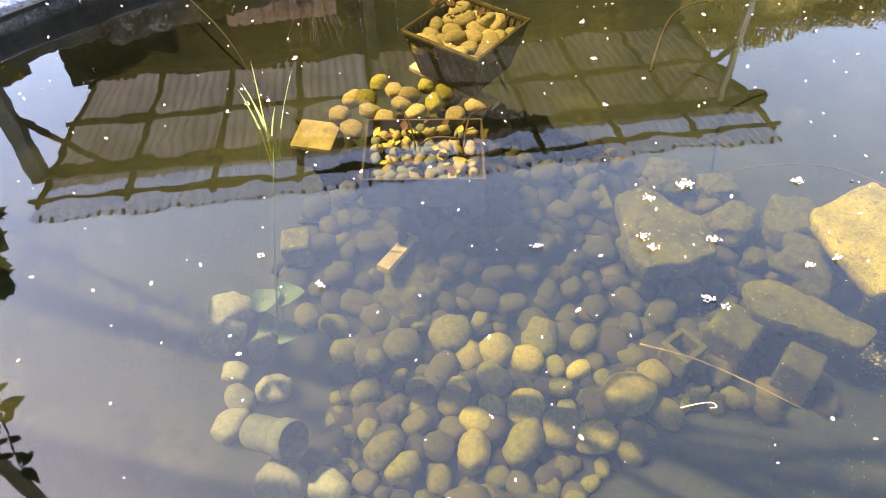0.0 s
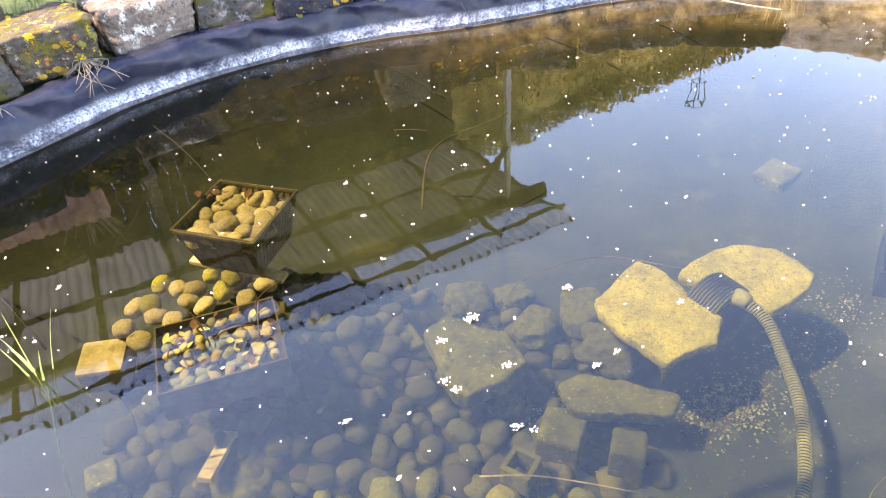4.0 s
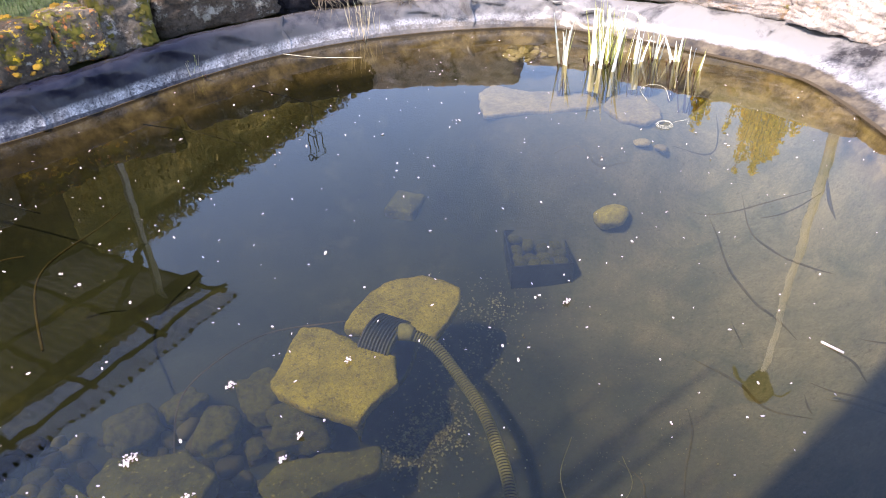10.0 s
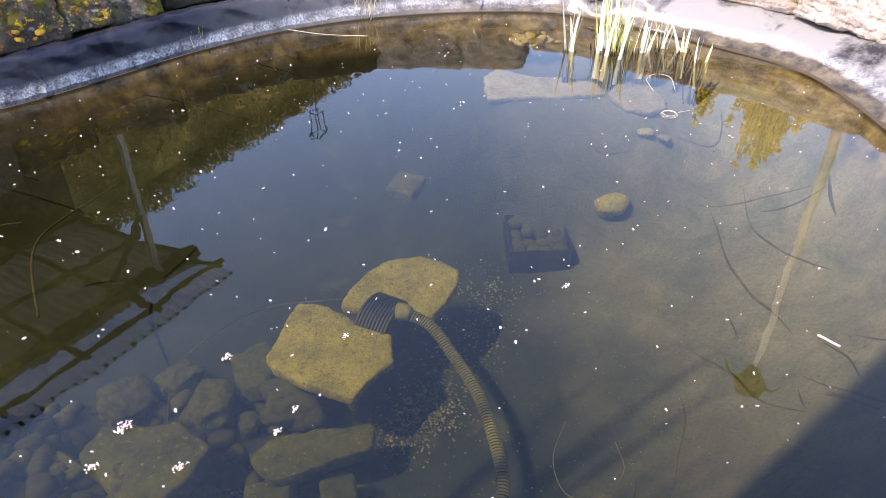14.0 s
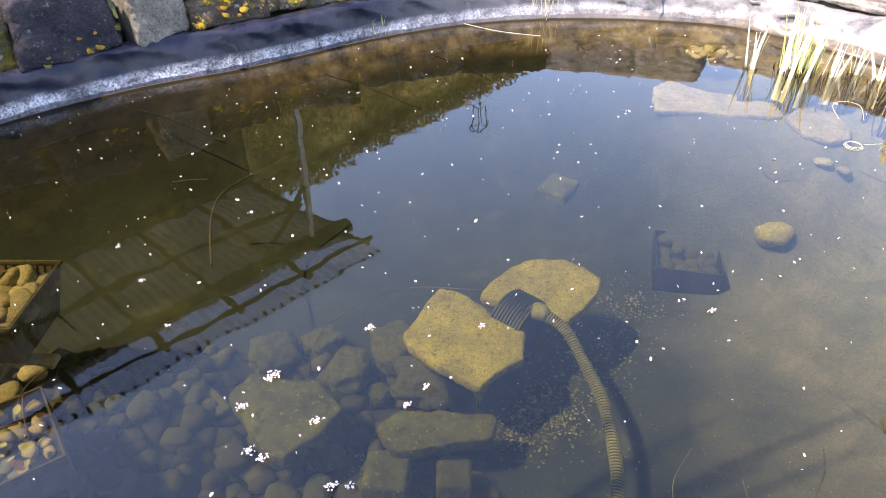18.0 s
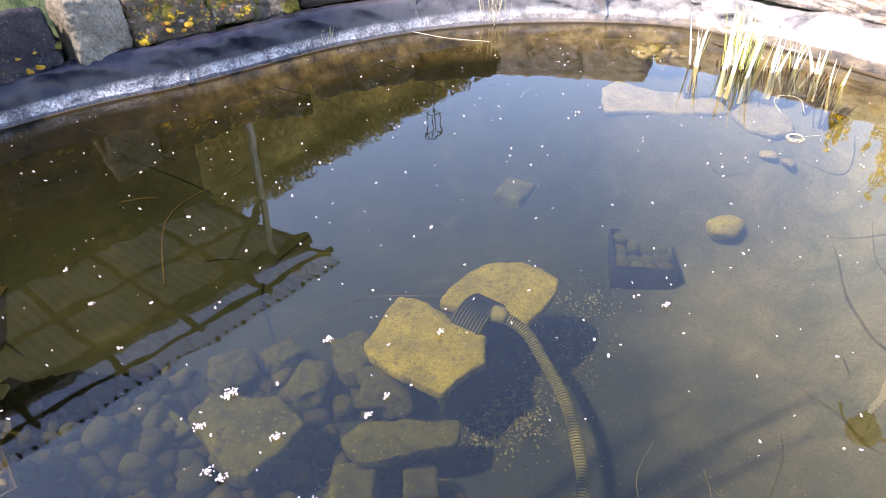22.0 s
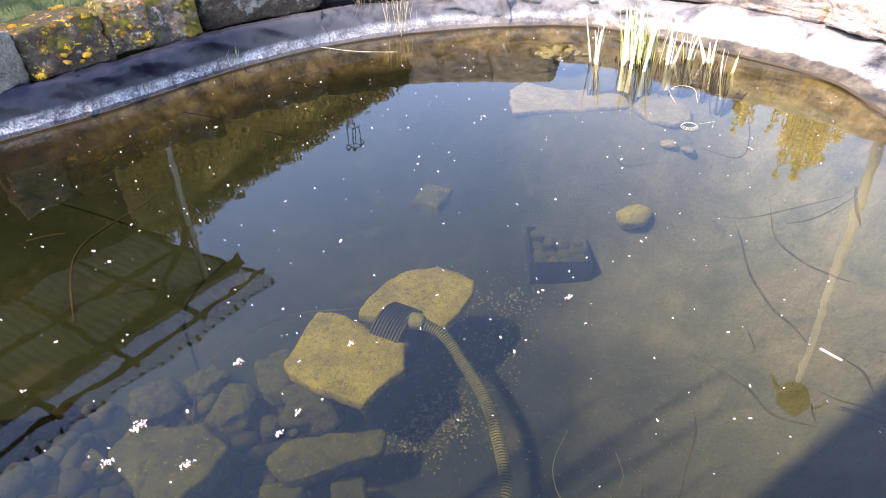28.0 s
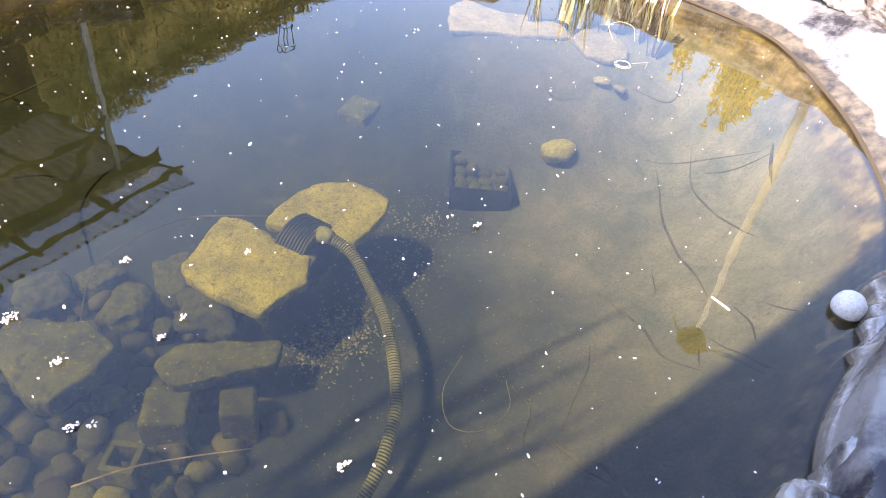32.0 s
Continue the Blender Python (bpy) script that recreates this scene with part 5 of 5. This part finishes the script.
def gravel():
    r = random.Random(21)
    grit = [rock_mesh("grit", M_PEBBLE, 170 + k, 0.2, 1, 0.2, (1, 0.6 + 0.08 * k, 0.35)) for k in range(4)]
    places = []
    for cx, cy, sx, sy, n, lo, hi in ((1.47, 1.20, 0.15, 0.10, 900, 4, 12), (1.0, 1.36, 0.12, 0.05, 160, 5, 13), (1.76, 1.28, 0.16, 0.12, 260, 4, 13), (2.05, 1.42, 0.18, 0.14, 260, 4, 12), (2.0, 1.55, 0.3, 0.22, 300, 3, 8), (2.6, 1.0, 0.5, 0.4, 600, 2, 6), (1.95, 0.75, 0.4, 0.3, 400, 2, 6), (1.3, 0.85, 0.4, 0.25, 250, 3, 7)):
        for _ in range(n):
            x, y = r.gauss(cx, sx * 0.6), r.gauss(cy, sy * 0.6)
            size = r.uniform(lo, hi) * 0.001
            places.append((x, y, floor_z(x, y) + size * 0.3, size))
    scatter("gravel", grit, places, M_GRIT, "small pale gravel and shells on the pond floor", "gravel")


def pebble_bed():
    r = random.Random(23)
    shapes = [rock_mesh("bed_pebble", M_PEBBLE, 180 + k, 0.4, 2, 0.26, (1, 0.62 + 0.06 * k, 0.6)) for k in range(6)]
    places = []
    for _ in range(2400):
        x, y = r.uniform(-0.42, 1.25), r.uniform(0.42, 2.05)
        inside = (x - 0.42) ** 2 / 0.84 ** 2 + (y - 1.22) ** 2 / 0.82 ** 2 + 0.25 * noise.noise(Vector((x * 3, y * 3, 8))) < 1
        size = r.choice((0.05, 0.06, 0.07, 0.085, 0.10)) * r.uniform(0.8, 1.25)
        if inside and not (x - y > -0.22 and y < 1.0) and not (x < -0.12 and y < 1.3) and all((x - a) ** 2 + (y - b) ** 2 > (0.33 * (size + c)) ** 2 for a, b, z, c in places):
            places.append((x, y, floor_z(x, y) + size * 0.16, size))
    scatter("pebble_bed", shapes, places, M_PEBBLE_BED, "bed of small algae-coated pebbles covering the pond floor", "pebbles")


pebble_bed()
gravel()


def liner_fold(points, width, label):
    """A pinched crease of rubber standing a little above the floor."""
    bm = bmesh.new()
    line = curve_points([(x, y, floor_z(x, y)) for x, y in points], 30)
    prev = None
    for k, p in enumerate(line):
        d = (line[min(k + 1, 29)] - line[max(k - 1, 0)]).normalized()
        side = Vector((-d.y, d.x, 0))
        w = width * math.sin(math.pi * (k + 0.5) / 30) ** 0.6
        z = floor_z(p.x, p.y)
        row = [bm.verts.new((*(p + side * w * 2.2).xy, z - 0.012)), bm.verts.new((*(p + side * w * 0.5).xy, z + w * 1.2)), bm.verts.new((*(p - side * w * 0.3).xy, z + w * 1.5)), bm.verts.new((*(p - side * w * 1.1).xy, z - 0.012))]
        if prev:
            for i in range(3):
                bm.faces.new((prev[i], prev[i + 1], row[i + 1], row[i]))
        prev = row
    bmesh.ops.recalc_face_normals(bm, faces=bm.faces[:])
    thing("liner_fold", bm, M_FOLD, label, "liner fold", "folds in the pond liner")


CREASES = [(0.0085, [(2.96, 1.06), (2.87, 0.97), (2.70, 0.83), (2.56, 0.68), (2.49, 0.57), (2.42, 0.49)]), (0.0085, [(2.04, 0.64), (1.95, 0.58), (1.82, 0.53), (1.69, 0.47)]),
           (0.011, [(1.68, 0.52), (1.65, 0.42), (1.65, 0.32), (1.61, 0.24), (1.54, 0.12)]), (0.0075, [(2.23, 0.39), (2.16, 0.27), (2.09, 0.18), (2.03, 0.10)]),
           (0.009, [(2.25, 0.74), (2.21, 0.62), (2.18, 0.54), (2.10, 0.44), (2.07, 0.32)]), (0.007, [(2.98, 0.87), (3.0, 0.77), (3.06, 0.68)]), (0.007, [(2.93, 0.60), (3.02, 0.66), (3.12, 0.72)]),
           (0.006, [(2.40, 0.41), (2.31, 0.32), (2.20, 0.25)]), (0.006, [(2.18, 0.38), (2.12, 0.35), (2.09, 0.33)]), (0.005, [(2.41, 0.34), (2.36, 0.27), (2.32, 0.20)]), (0.005, [(2.46, 0.71), (2.40, 0.66), (2.34, 0.61)])]
CREASES += [(0.0095, [(1.67, 0.51), (1.63, 0.39), (1.61, 0.25)]), (0.006, [(2.91, 1.12), (2.99, 1.0), (3.05, 0.85), (3.07, 0.72)]), (0.007, [(2.16, 0.33), (2.12, 0.25), (2.05, 0.16)])]
for width, pts in CREASES:
    liner_fold(pts, width * 0.62, "pinched crease of silted rubber liner on the pond floor")
for pts in ([(3.1, 1.0), (2.9, 0.85), (2.75, 0.62), (2.7, 0.5)], [(2.66, 1.62), (2.74, 1.56), (2.72, 1.44), (2.82, 1.36)], [(3.05, 1.3), (3.2, 1.2), (3.3, 1.22), (3.4, 1.3)], [(0.55, 0.62), (0.75, 0.52), (0.95, 0.42), (1.15, 0.36)], [(1.75, 0.7), (1.72, 0.6), (1.6, 0.52), (1.55, 0.4)]):
    liner_fold(pts, 0.0042, "fine crease of silted rubber liner on the pond floor")


def lily():
    root = empty("water_plant", "small water plant with pale green leaves under water", "water plant", pose(-0.29, 1.09, -0.48))
    r = random.Random(8)
    for k, (x, y, s, a) in enumerate([(-0.04, 0.06, 0.05, 20), (0.02, 0.08, 0.05, 80), (0.05, -0.05, 0.045, 200), (-0.01, -0.03, 0.04, 300)]):
        bm = bmesh.new()
        rim = [bm.verts.new((s * (0.75 + 0.25 * math.cos(t)) * math.cos(t) + x, s * math.sin(t) * 0.8 + y, 0.10 + 0.012 * math.cos(2 * t + k))) for t in [2 * math.pi * i / 16 for i in range(16)]]
        mid = bm.verts.new((x, y, 0.092))
        for i in range(16):
            bm.faces.new((mid, rim[i], rim[(i + 1) % 16]))
        part("leaf", bm, M_LILY, root, smooth=True)
        part("leaf_stalk", tube(bmesh.new(), [(0, 0, 0), (x * 0.6, y * 0.6, 0.06), (x, y, 0.095)], 0.003, 5), M_TWIG, root)
    part("long_stem", tube(bmesh.new(), curve_points([(0, 0, 0), (0.02, 0.04, 0.2), (0.03, 0.12, 0.38), (0.02, 0.24, 0.47)], 20), 0.0022, 5), M_LILY, root, "thin stem reaching the surface")


lily()

thing("sunken_branch", tube(bmesh.new(), curve_points([(0.74, 1.93, -0.16), (0.79, 2.10, -0.15), (0.84, 2.23, -0.15), (0.90, 2.31, -0.15), (0.99, 2.36, -0.15), (1.11, 2.40, -0.15), (1.22, 2.45, -0.15)], 30), [0.0044 - 0.00006 * k for k in range(30)], 7), M_BRANCH, "thin bare branch lying under water", "branch")
thing("sunken_branch", tube(bmesh.new(), curve_points([(0.765, 2.475, -0.15), (0.83, 2.455, -0.15), (0.88, 2.425, -0.15)], 14), 0.0028, 6), M_BRANCH, "thin bare twig lying under water", "branch")
thing("black_cable", tube(bmesh.new(), curve_points([(-1.35, 2.56, 0.20), (-1.16, 2.42, 0.10), (-0.96, 2.25, 0.02), (-0.76, 2.10, -0.02), (-0.55, 1.90, -0.08), (-0.4, 1.7, -0.2)], 24), 0.004, 6), M_CABLE, "thin cable running from the bank into the water", "cable")
thing("straw", tube(bmesh.new(), curve_points([(2.30, 2.93, 0.012), (2.38, 2.80, 0.003), (2.45, 2.70, 0.003), (2.52, 2.62, 0.003)], 14), 0.0012, 5), M_TWINE, "pale straw floating at the bank", "straw")
for k, (x, y, dx, dy, z) in enumerate([(-0.10, 2.62, 0.2, -0.32, -0.03), (0.78, 2.92, 0.25, -0.22, -0.05), (1.55, 2.88, 0.3, -0.3, -0.06), (2.05, 2.80, 0.22, -0.2, -0.05)]):
    thing("sunken_twig", tube(bmesh.new(), curve_points([(x, y, z), (x + dx * 0.5, y + dy * 0.45, z - 0.05), (x + dx, y + dy, z - 0.12)], 12), 0.0032, 5), M_CABLE, "dark twig lying under water at the bank", "twig", "twigs at the bank")

# ---- near bank: bunched liner ----
def liner_bunch():
    bm = bmesh.new()
    r = random.Random(4)
    nu, nv = 120, 52
    rows = []
    for i in range(nu):
        f = i / (nu - 1)
        base = Vector((2.42 - 1.05 * f, 0.10 - 0.24 * f, 0)) + Vector((0, 0.03 * math.sin(f * 9), 0))
        row = []
        for j in range(nv):
            g = j / (nv - 1)
            n1 = noise.noise(Vector((f * 5.5 + g * 1.2, g * 2.2, 1.0)))
            n2 = abs(noise.noise(Vector((f * 9 + g * 2, g * 4.5, 7.0))))
            n3 = abs(noise.noise(Vector((f * 17 + 3.0 * n1 + g * 3, g * 7 + 2.0 * n1, 21.0)))) - 0.16
            out = -0.05 + g * 0.42
            z = -0.10 + 0.24 * min(1.0, g * 3.2) ** 0.7 + 0.05 * n1 + (0.09 * n2 - 0.05 * max(0.0, 1 - 8 * abs(noise.noise(Vector((f * 6 - g * 2.5, g * 3.1, 13.0)))))) * min(1, g * 4)
            row.append(bm.verts.new((base.x + 0.12 * out + 0.03 * n1, base.y - out + 0.05 * n2 + 0.03 * n1 + 0.05 * n3, z + 0.11 * n3 * min(1, g * 5))))
        rows.append(row)
    for a, b in zip(rows, rows[1:]):
        for j in range(nv - 1):
            bm.faces.new((a[j], a[j + 1], b[j + 1], b[j]))
    bmesh.ops.recalc_face_normals(bm, faces=bm.faces[:])
    thing("liner_bunch", bm, M_LINER_SHEEN, "bunched folds of black rubber liner on the near bank", "pond liner", kind="structure")


liner_bunch()


def liner_seam(x, y, turn):
    """An overlap of two sheets of rubber standing proud of the bank."""
    bm = bmesh.new()
    rows = []
    for k in range(14):
        f = k / 13
        v, z = 0.0 + f * 0.05, 0.005 + 0.15 * f
        rows.append([bm.verts.new((u + 0.01 * math.sin(f * 7), v - h, z + h * 0.6)) for u, h in ((-0.05, -0.02), (-0.02, -0.004), (0.0, 0.006), (0.010, 0.004), (0.012, -0.02))])
    for a, b in zip(rows, rows[1:]):
        for i in range(4):
            bm.faces.new((a[i], a[i + 1], b[i + 1], b[i]))
    bmesh.ops.recalc_face_normals(bm, faces=bm.faces[:])
    thing("liner_seam", bm, M_LINER, "overlapping seam in the black rubber liner", "liner seam", "seams in the liner", m=pose(x, y, 0, 0, 0, turn))


liner_seam(1.22, 2.99, 0)
liner_seam(2.35, 2.95, -14)
liner_seam(3.14, 2.50, -45)


# ---- dry roots and grass on the bank ----
def roots(x, y, z, seed, label):
    r = random.Random(seed)
    root = empty("dry_roots", label, "roots", pose(x, y, z), "dry roots on the bank")
    for _ in range(26):
        a, l = r.uniform(0, 6.28), r.uniform(0.06, 0.19)
        p1 = Vector((l * 0.5 * math.cos(a), -abs(l * 0.6 * math.sin(a)), -0.02 + r.uniform(-0.02, 0.03)))
        p2 = p1 + Vector((r.gauss(0, 0.04), -0.03, -0.05 + r.gauss(0, 0.02)))
        part("rootlet", tube(bmesh.new(), curve_points([(0, 0, 0), p1, p2], 7), [0.0018 - 0.00018 * k for k in range(7)], 4), M_ROOT, root)


roots(-0.62, 2.56, 0.19, 1, "dry brown roots hanging over the liner")
roots(-0.30, 2.80, 0.19, 2, "dry brown roots hanging over the liner")
roots(2.62, 3.02, 0.19, 3, "dry brown roots hanging over the liner")
roots(2.95, 2.82, 0.19, 4, "dry brown roots hanging over the liner")


def grass():
    bm, r = bmesh.new(), random.Random(31)
    for _ in range(9000):
        x, y = r.uniform(-1.9, 2.0), r.uniform(2.4, 4.2)
        d = -shore_distance(x, y)
        if d < 0.46:
            continue
        h = r.uniform(0.03, 0.08)
        side = Vector((r.gauss(0, 1), r.gauss(0, 1), 0)).normalized() * 0.0022
        p = Vector((x, y, 0.24 - 0.14 * max(d - 1.6, 0)))
        tip = p + Vector((r.gauss(0, 0.018), r.gauss(0, 0.018), h))
        bm.faces.new((bm.verts.new(p - side), bm.verts.new(p + side), bm.verts.new(tip)))
    thing("grass", bm, M_GRASS, "short green grass behind the bank stones", "grass", kind="stuff", smooth=False)


grass()


# ---- things that show in the water's mirror ----
def garden_stake():
    root = empty("garden_stake", "thin garden stake with a small wire lantern", "garden lantern", pose(2.74, 3.42, 0.1))
    part("stake", tube(bmesh.new(), [(0, 0, 0), (0, 0, 0.62)], 0.0028, 6), M_BLACK, root)
    for k in range(4):
        x, y = (0.032 if k % 2 else -0.032), (0.032 if k > 1 else -0.032)
        part("cage_bar", tube(bmesh.new(), [(x * 0.8, y * 0.8, 0.62), (x, y, 0.76)], 0.0028, 5), M_BLACK, root)
    for z in (0.62, 0.76):
        part("cage_ring", tube(bmesh.new(), [(0.032 * a, 0.032 * b, z) for a, b in ((-1, -1), (1, -1), (1, 1), (-1, 1), (-1, -1))], 0.0028, 5), M_BLACK, root)
    for sgn in (-1, 1):
        part("hook", tube(bmesh.new(), curve_points([(sgn * 0.03, 0, 0.76), (sgn * 0.055, 0, 0.765), (sgn * 0.065, 0, 0.745), (sgn * 0.05, 0, 0.73)], 10), 0.0028, 5), M_BLACK, root)


garden_stake()


def overhanging_twig():
    root = empty("overhanging_branch", "dark leafy branch reaching over the water", "branch", pose(-2.42, 1.62, 0.1))
    line = curve_points([(0, 0, 0), (0.15, 0.0, 0.6), (0.4, -0.1, 1.0), (0.75, -0.25, 1.2), (0.95, -0.5, 1.35)], 24)
    part("stem", tube(bmesh.new(), line, [0.014 - 0.0005 * k for k in range(24)], 6), M_TWIG, root)
    r = random.Random(6)
    for k in range(30):
        p = line[9 + k // 2]
        a = Vector((r.uniform(-0.3, 1), r.gauss(0, 0.7), r.uniform(-0.6, 0.3))).normalized()
        b = a.cross(Vector((0, 0.2, 1))).normalized()
        bm = bmesh.new()
        l = r.uniform(0.06, 0.11)
        pts = [(0, 0), (0.3, 0.2), (0.65, 0.2), (1, 0), (0.65, -0.2), (0.3, -0.2)]
        bm.faces.new([bm.verts.new(p + a * l * u + b * l * v) for u, v in pts])
        part("leaf", bm, M_DARK_LEAF, root)


overhanging_twig()


def conifer(x, y, h, label):
    root = empty("conifer", label, "tree", pose(x, y, 0.1))
    part("trunk", tube(bmesh.new(), [(0, 0, 0), (0, 0, h * 0.5), (0, 0, h)], [0.09, 0.06, 0.01], 8), M_WOOD, root)
    bm, r = bmesh.new(), random.Random(int(h * 100))
    for k in range(9):
        f = k / 9
        for m in range(9):
            a = 2 * math.pi * m / 9 + k
            rad = (1 - f) * h * 0.22 + 0.1
            leaf_mass(bm, (rad * 0.7 * math.cos(a), rad * 0.7 * math.sin(a), 0.15 * h + f * 0.85 * h), (rad * 0.5, rad * 0.5, h * 0.06), 70, 0.09, r)
    part("crown", bm, M_DARK_LEAF, root)


conifer(-4.4, 4.0, 4.2, "dark green conifer beyond the shelter")
conifer(-5.2, 5.2, 3.6, "dark green conifer beyond the shelter")


def bare_tree():
    """Its upright twigs throw long streaks of shade over the near part of the pond."""
    root = empty("bare_tree", "leafless young tree beside the stand-in house", "tree", pose(-1.95, 1.35, 0.1))
    r = random.Random(17)
    part("trunk", tube(bmesh.new(), curve_points([(0, 0, 0), (0.03, 0.02, 1.6), (0.0, 0.0, 3.4), (0.05, 0.03, 5.2)], 12), [0.05 - 0.0038 * k for k in range(12)], 8), M_TWIG, root)
    for k in range(17):
        z = 2.4 + 0.11 * k
        side = r.uniform(-0.27, 0.27)
        deep = r.uniform(-0.35, 0.35)
        line = curve_points([(0, 0, z), (deep * 0.5, side * 0.55, z + 0.22), (deep * 0.8, side * 0.9, z + 0.65), (deep, side + r.gauss(0, 0.03), z + 1.25)], 10)
        part("limb", tube(bmesh.new(), line, [0.017 - 0.0013 * q for q in range(10)], 5), M_TWIG, root)


bare_tree()


def planter_trough():
    root = empty("planter_trough", "ribbed terracotta trough with a dead twiggy plant", "planter", pose(-0.78, 3.16, 0.11, 0, 0, 16))
    part("stand", box(bmesh.new(), -0.18, 0.18, -0.08, 0.08, 0, 0.36), M_BOARD, root)
    part("body", box(bmesh.new(), -0.26, 0.26, -0.09, 0.09, 0.36, 0.57, 0.012), M_TERRACOTTA, root)
    for k in range(9):
        x = -0.23 + 0.0575 * k
        part("rib", box(bmesh.new(), x - 0.021, x + 0.021, -0.110, -0.088, 0.365, 0.565, 0.004), M_TERRACOTTA, root)
    r = random.Random(2)
    for k in range(18):
        a = r.uniform(-1.2, 1.2)
        line = curve_points([(0.15, 0, 0.51), (0.15 + 0.07 * a, r.gauss(0, 0.03), 0.60), (0.15 + 0.13 * a, r.gauss(0, 0.05), 0.68 + r.uniform(0, 0.1))], 6)
        part("twig", tube(bmesh.new(), line, [0.0035 - 0.0004 * q for q in range(6)], 4), M_TWIG, root)


planter_trough()


# ---- petals on the water ----
def petals():
    bm, r = bmesh.new(), random.Random(12)

    def one(x, y, z, s):
        n, a0, st = 6, r.uniform(0, 6.28), r.uniform(1.0, 1.9)
        tip = r.uniform(0, 0.003)
        bm.faces.new([bm.verts.new((x + s * st * math.cos(a) * math.cos(a0) - s * math.sin(a) * math.sin(a0), y + s * st * math.cos(a) * math.sin(a0) + s * math.sin(a) * math.cos(a0), z + tip * math.cos(a))) for a in [2 * math.pi * i / n for i in range(n)]])

    for k in range(1350):
        x, y = r.uniform(-1.2, 3.4), r.uniform(0.0, 2.95)
        if shore_distance(x, y) > 0.03 and r.random() < 0.55 + 0.3 * noise.noise(Vector((x * 1.3, y * 1.3, 4))):
            one(x, y, 0.003, r.choice((0.0013, 0.0016, 0.0020, 0.0024, 0.0030)) * r.uniform(0.8, 1.2))
    for x, y, n in CLUSTERS:
        for _ in range(int(n * 1.7)):
            a = r.uniform(0, 6.28)
            d = r.uniform(0, 0.0125) * (n / 20) ** 0.5
            one(x + d * math.cos(a) * 1.5, y + d * math.sin(a), 0.003 + r.uniform(0, 0.006), r.uniform(0.0013, 0.0024))
    thing("petals", bm, M_PETAL, "fallen white blossom petals floating on the pond", "petals", kind="stuff", smooth=False)


CLUSTERS = [(0.70, 1.23, 26), (0.61, 1.18, 16), (0.585, 1.06, 14), (0.60, 1.03, 12), (0.69, 0.90, 11), (0.72, 0.88, 7), (0.91, 1.00, 9), (0.97, 1.02, 7), (0.95, 1.255, 14), (1.18, 1.12, 8), (1.02, 0.53, 12), (1.69, 0.87, 11), (0.88, 1.89, 9), (0.87, 1.98, 5),
            (0.53, 1.73, 6), (0.51, 1.92, 6), (0.54, 1.52, 6), (-0.41, 1.44, 4), (-0.37, 1.48, 4), (-0.40, 1.54, 4), (-0.32, 1.49, 4), (-0.29, 1.69, 6), (-0.07, 0.89, 6), (-0.21, 0.96, 6), (0.36, 1.02, 9), (0.73, 1.06, 14), (1.52, 2.49, 5), (0.51, 2.58, 4)]
petals()


# ---- dead and young leaves caught in the crate and the basket ----
def loose_leaf(x, y, z, size, material, label, r):
    bm = bmesh.new()
    prev = None
    for k in range(6):
        u = k / 5
        w = 0.32 * math.sin(math.pi * min(max(u, 0.04), 0.97)) ** 0.8
        row = [bm.verts.new((u - 0.5, v, 0.25 * u * u + 0.3 * abs(v))) for v in (-w, 0, w)]
        if prev:
            bm.faces.new((prev[0], prev[1], row[1], row[0]))
            bm.faces.new((prev[1], prev[2], row[2], row[1]))
        prev = row
    ob = thing("leaf", bm, material, label, "leaf", "leaves under water")
    ob.matrix_world = pose(x, y, z, r.uniform(-30, 30), r.uniform(-30, 30), r.uniform(0, 360)) @ Matrix.Scale(size, 4)


rl = random.Random(41)
for k in range(26):
    x, y = rl.uniform(-0.07, 0.22), rl.uniform(1.41, 1.64)
    loose_leaf(x, y, -0.165 + rl.uniform(0, 0.02), rl.uniform(0.02, 0.036), M_YOUNG_LEAF if k % 3 else M_DEAD_LEAF, "small yellow-green leaf among the crate stones" if k % 3 else "dead red-brown leaf among the crate stones", rl)
for k in range(9):
    loose_leaf(0.10 + rl.gauss(0, 0.05), 2.06 + rl.gauss(0, 0.035), -0.03 + rl.uniform(0, 0.02), rl.uniform(0.02, 0.036), M_DEAD_LEAF, "dead brown leaf in the corner of the basket", rl)
for k in range(5):
    a = rl.uniform(0, 6.28)
    x, y = rl.uniform(-0.05, 0.2), rl.uniform(1.43, 1.62)
    thing("dead_stalk", tube(bmesh.new(), curve_points([(x, y, -0.17), (x + 0.05 * math.cos(a), y + 0.05 * math.sin(a), -0.13), (x + 0.12 * math.cos(a), y + 0.1 * math.sin(a), -0.12)], 8), 0.0025, 5), M_DEAD_LEAF, "red-brown dead stalk lying over the crate", "stalk", "stalks over the crate")
thing("bent_wire", tube(bmesh.new(), curve_points([(2.90, 1.36, 0.002), (2.98, 1.44, 0.003), (3.05, 1.44, 0.003), (3.06, 1.38, 0.003), (2.96, 1.30, 0.002)], 24), 0.0007, 5), M_TWINE, "thin pale bent wire floating by the reeds", "wire")
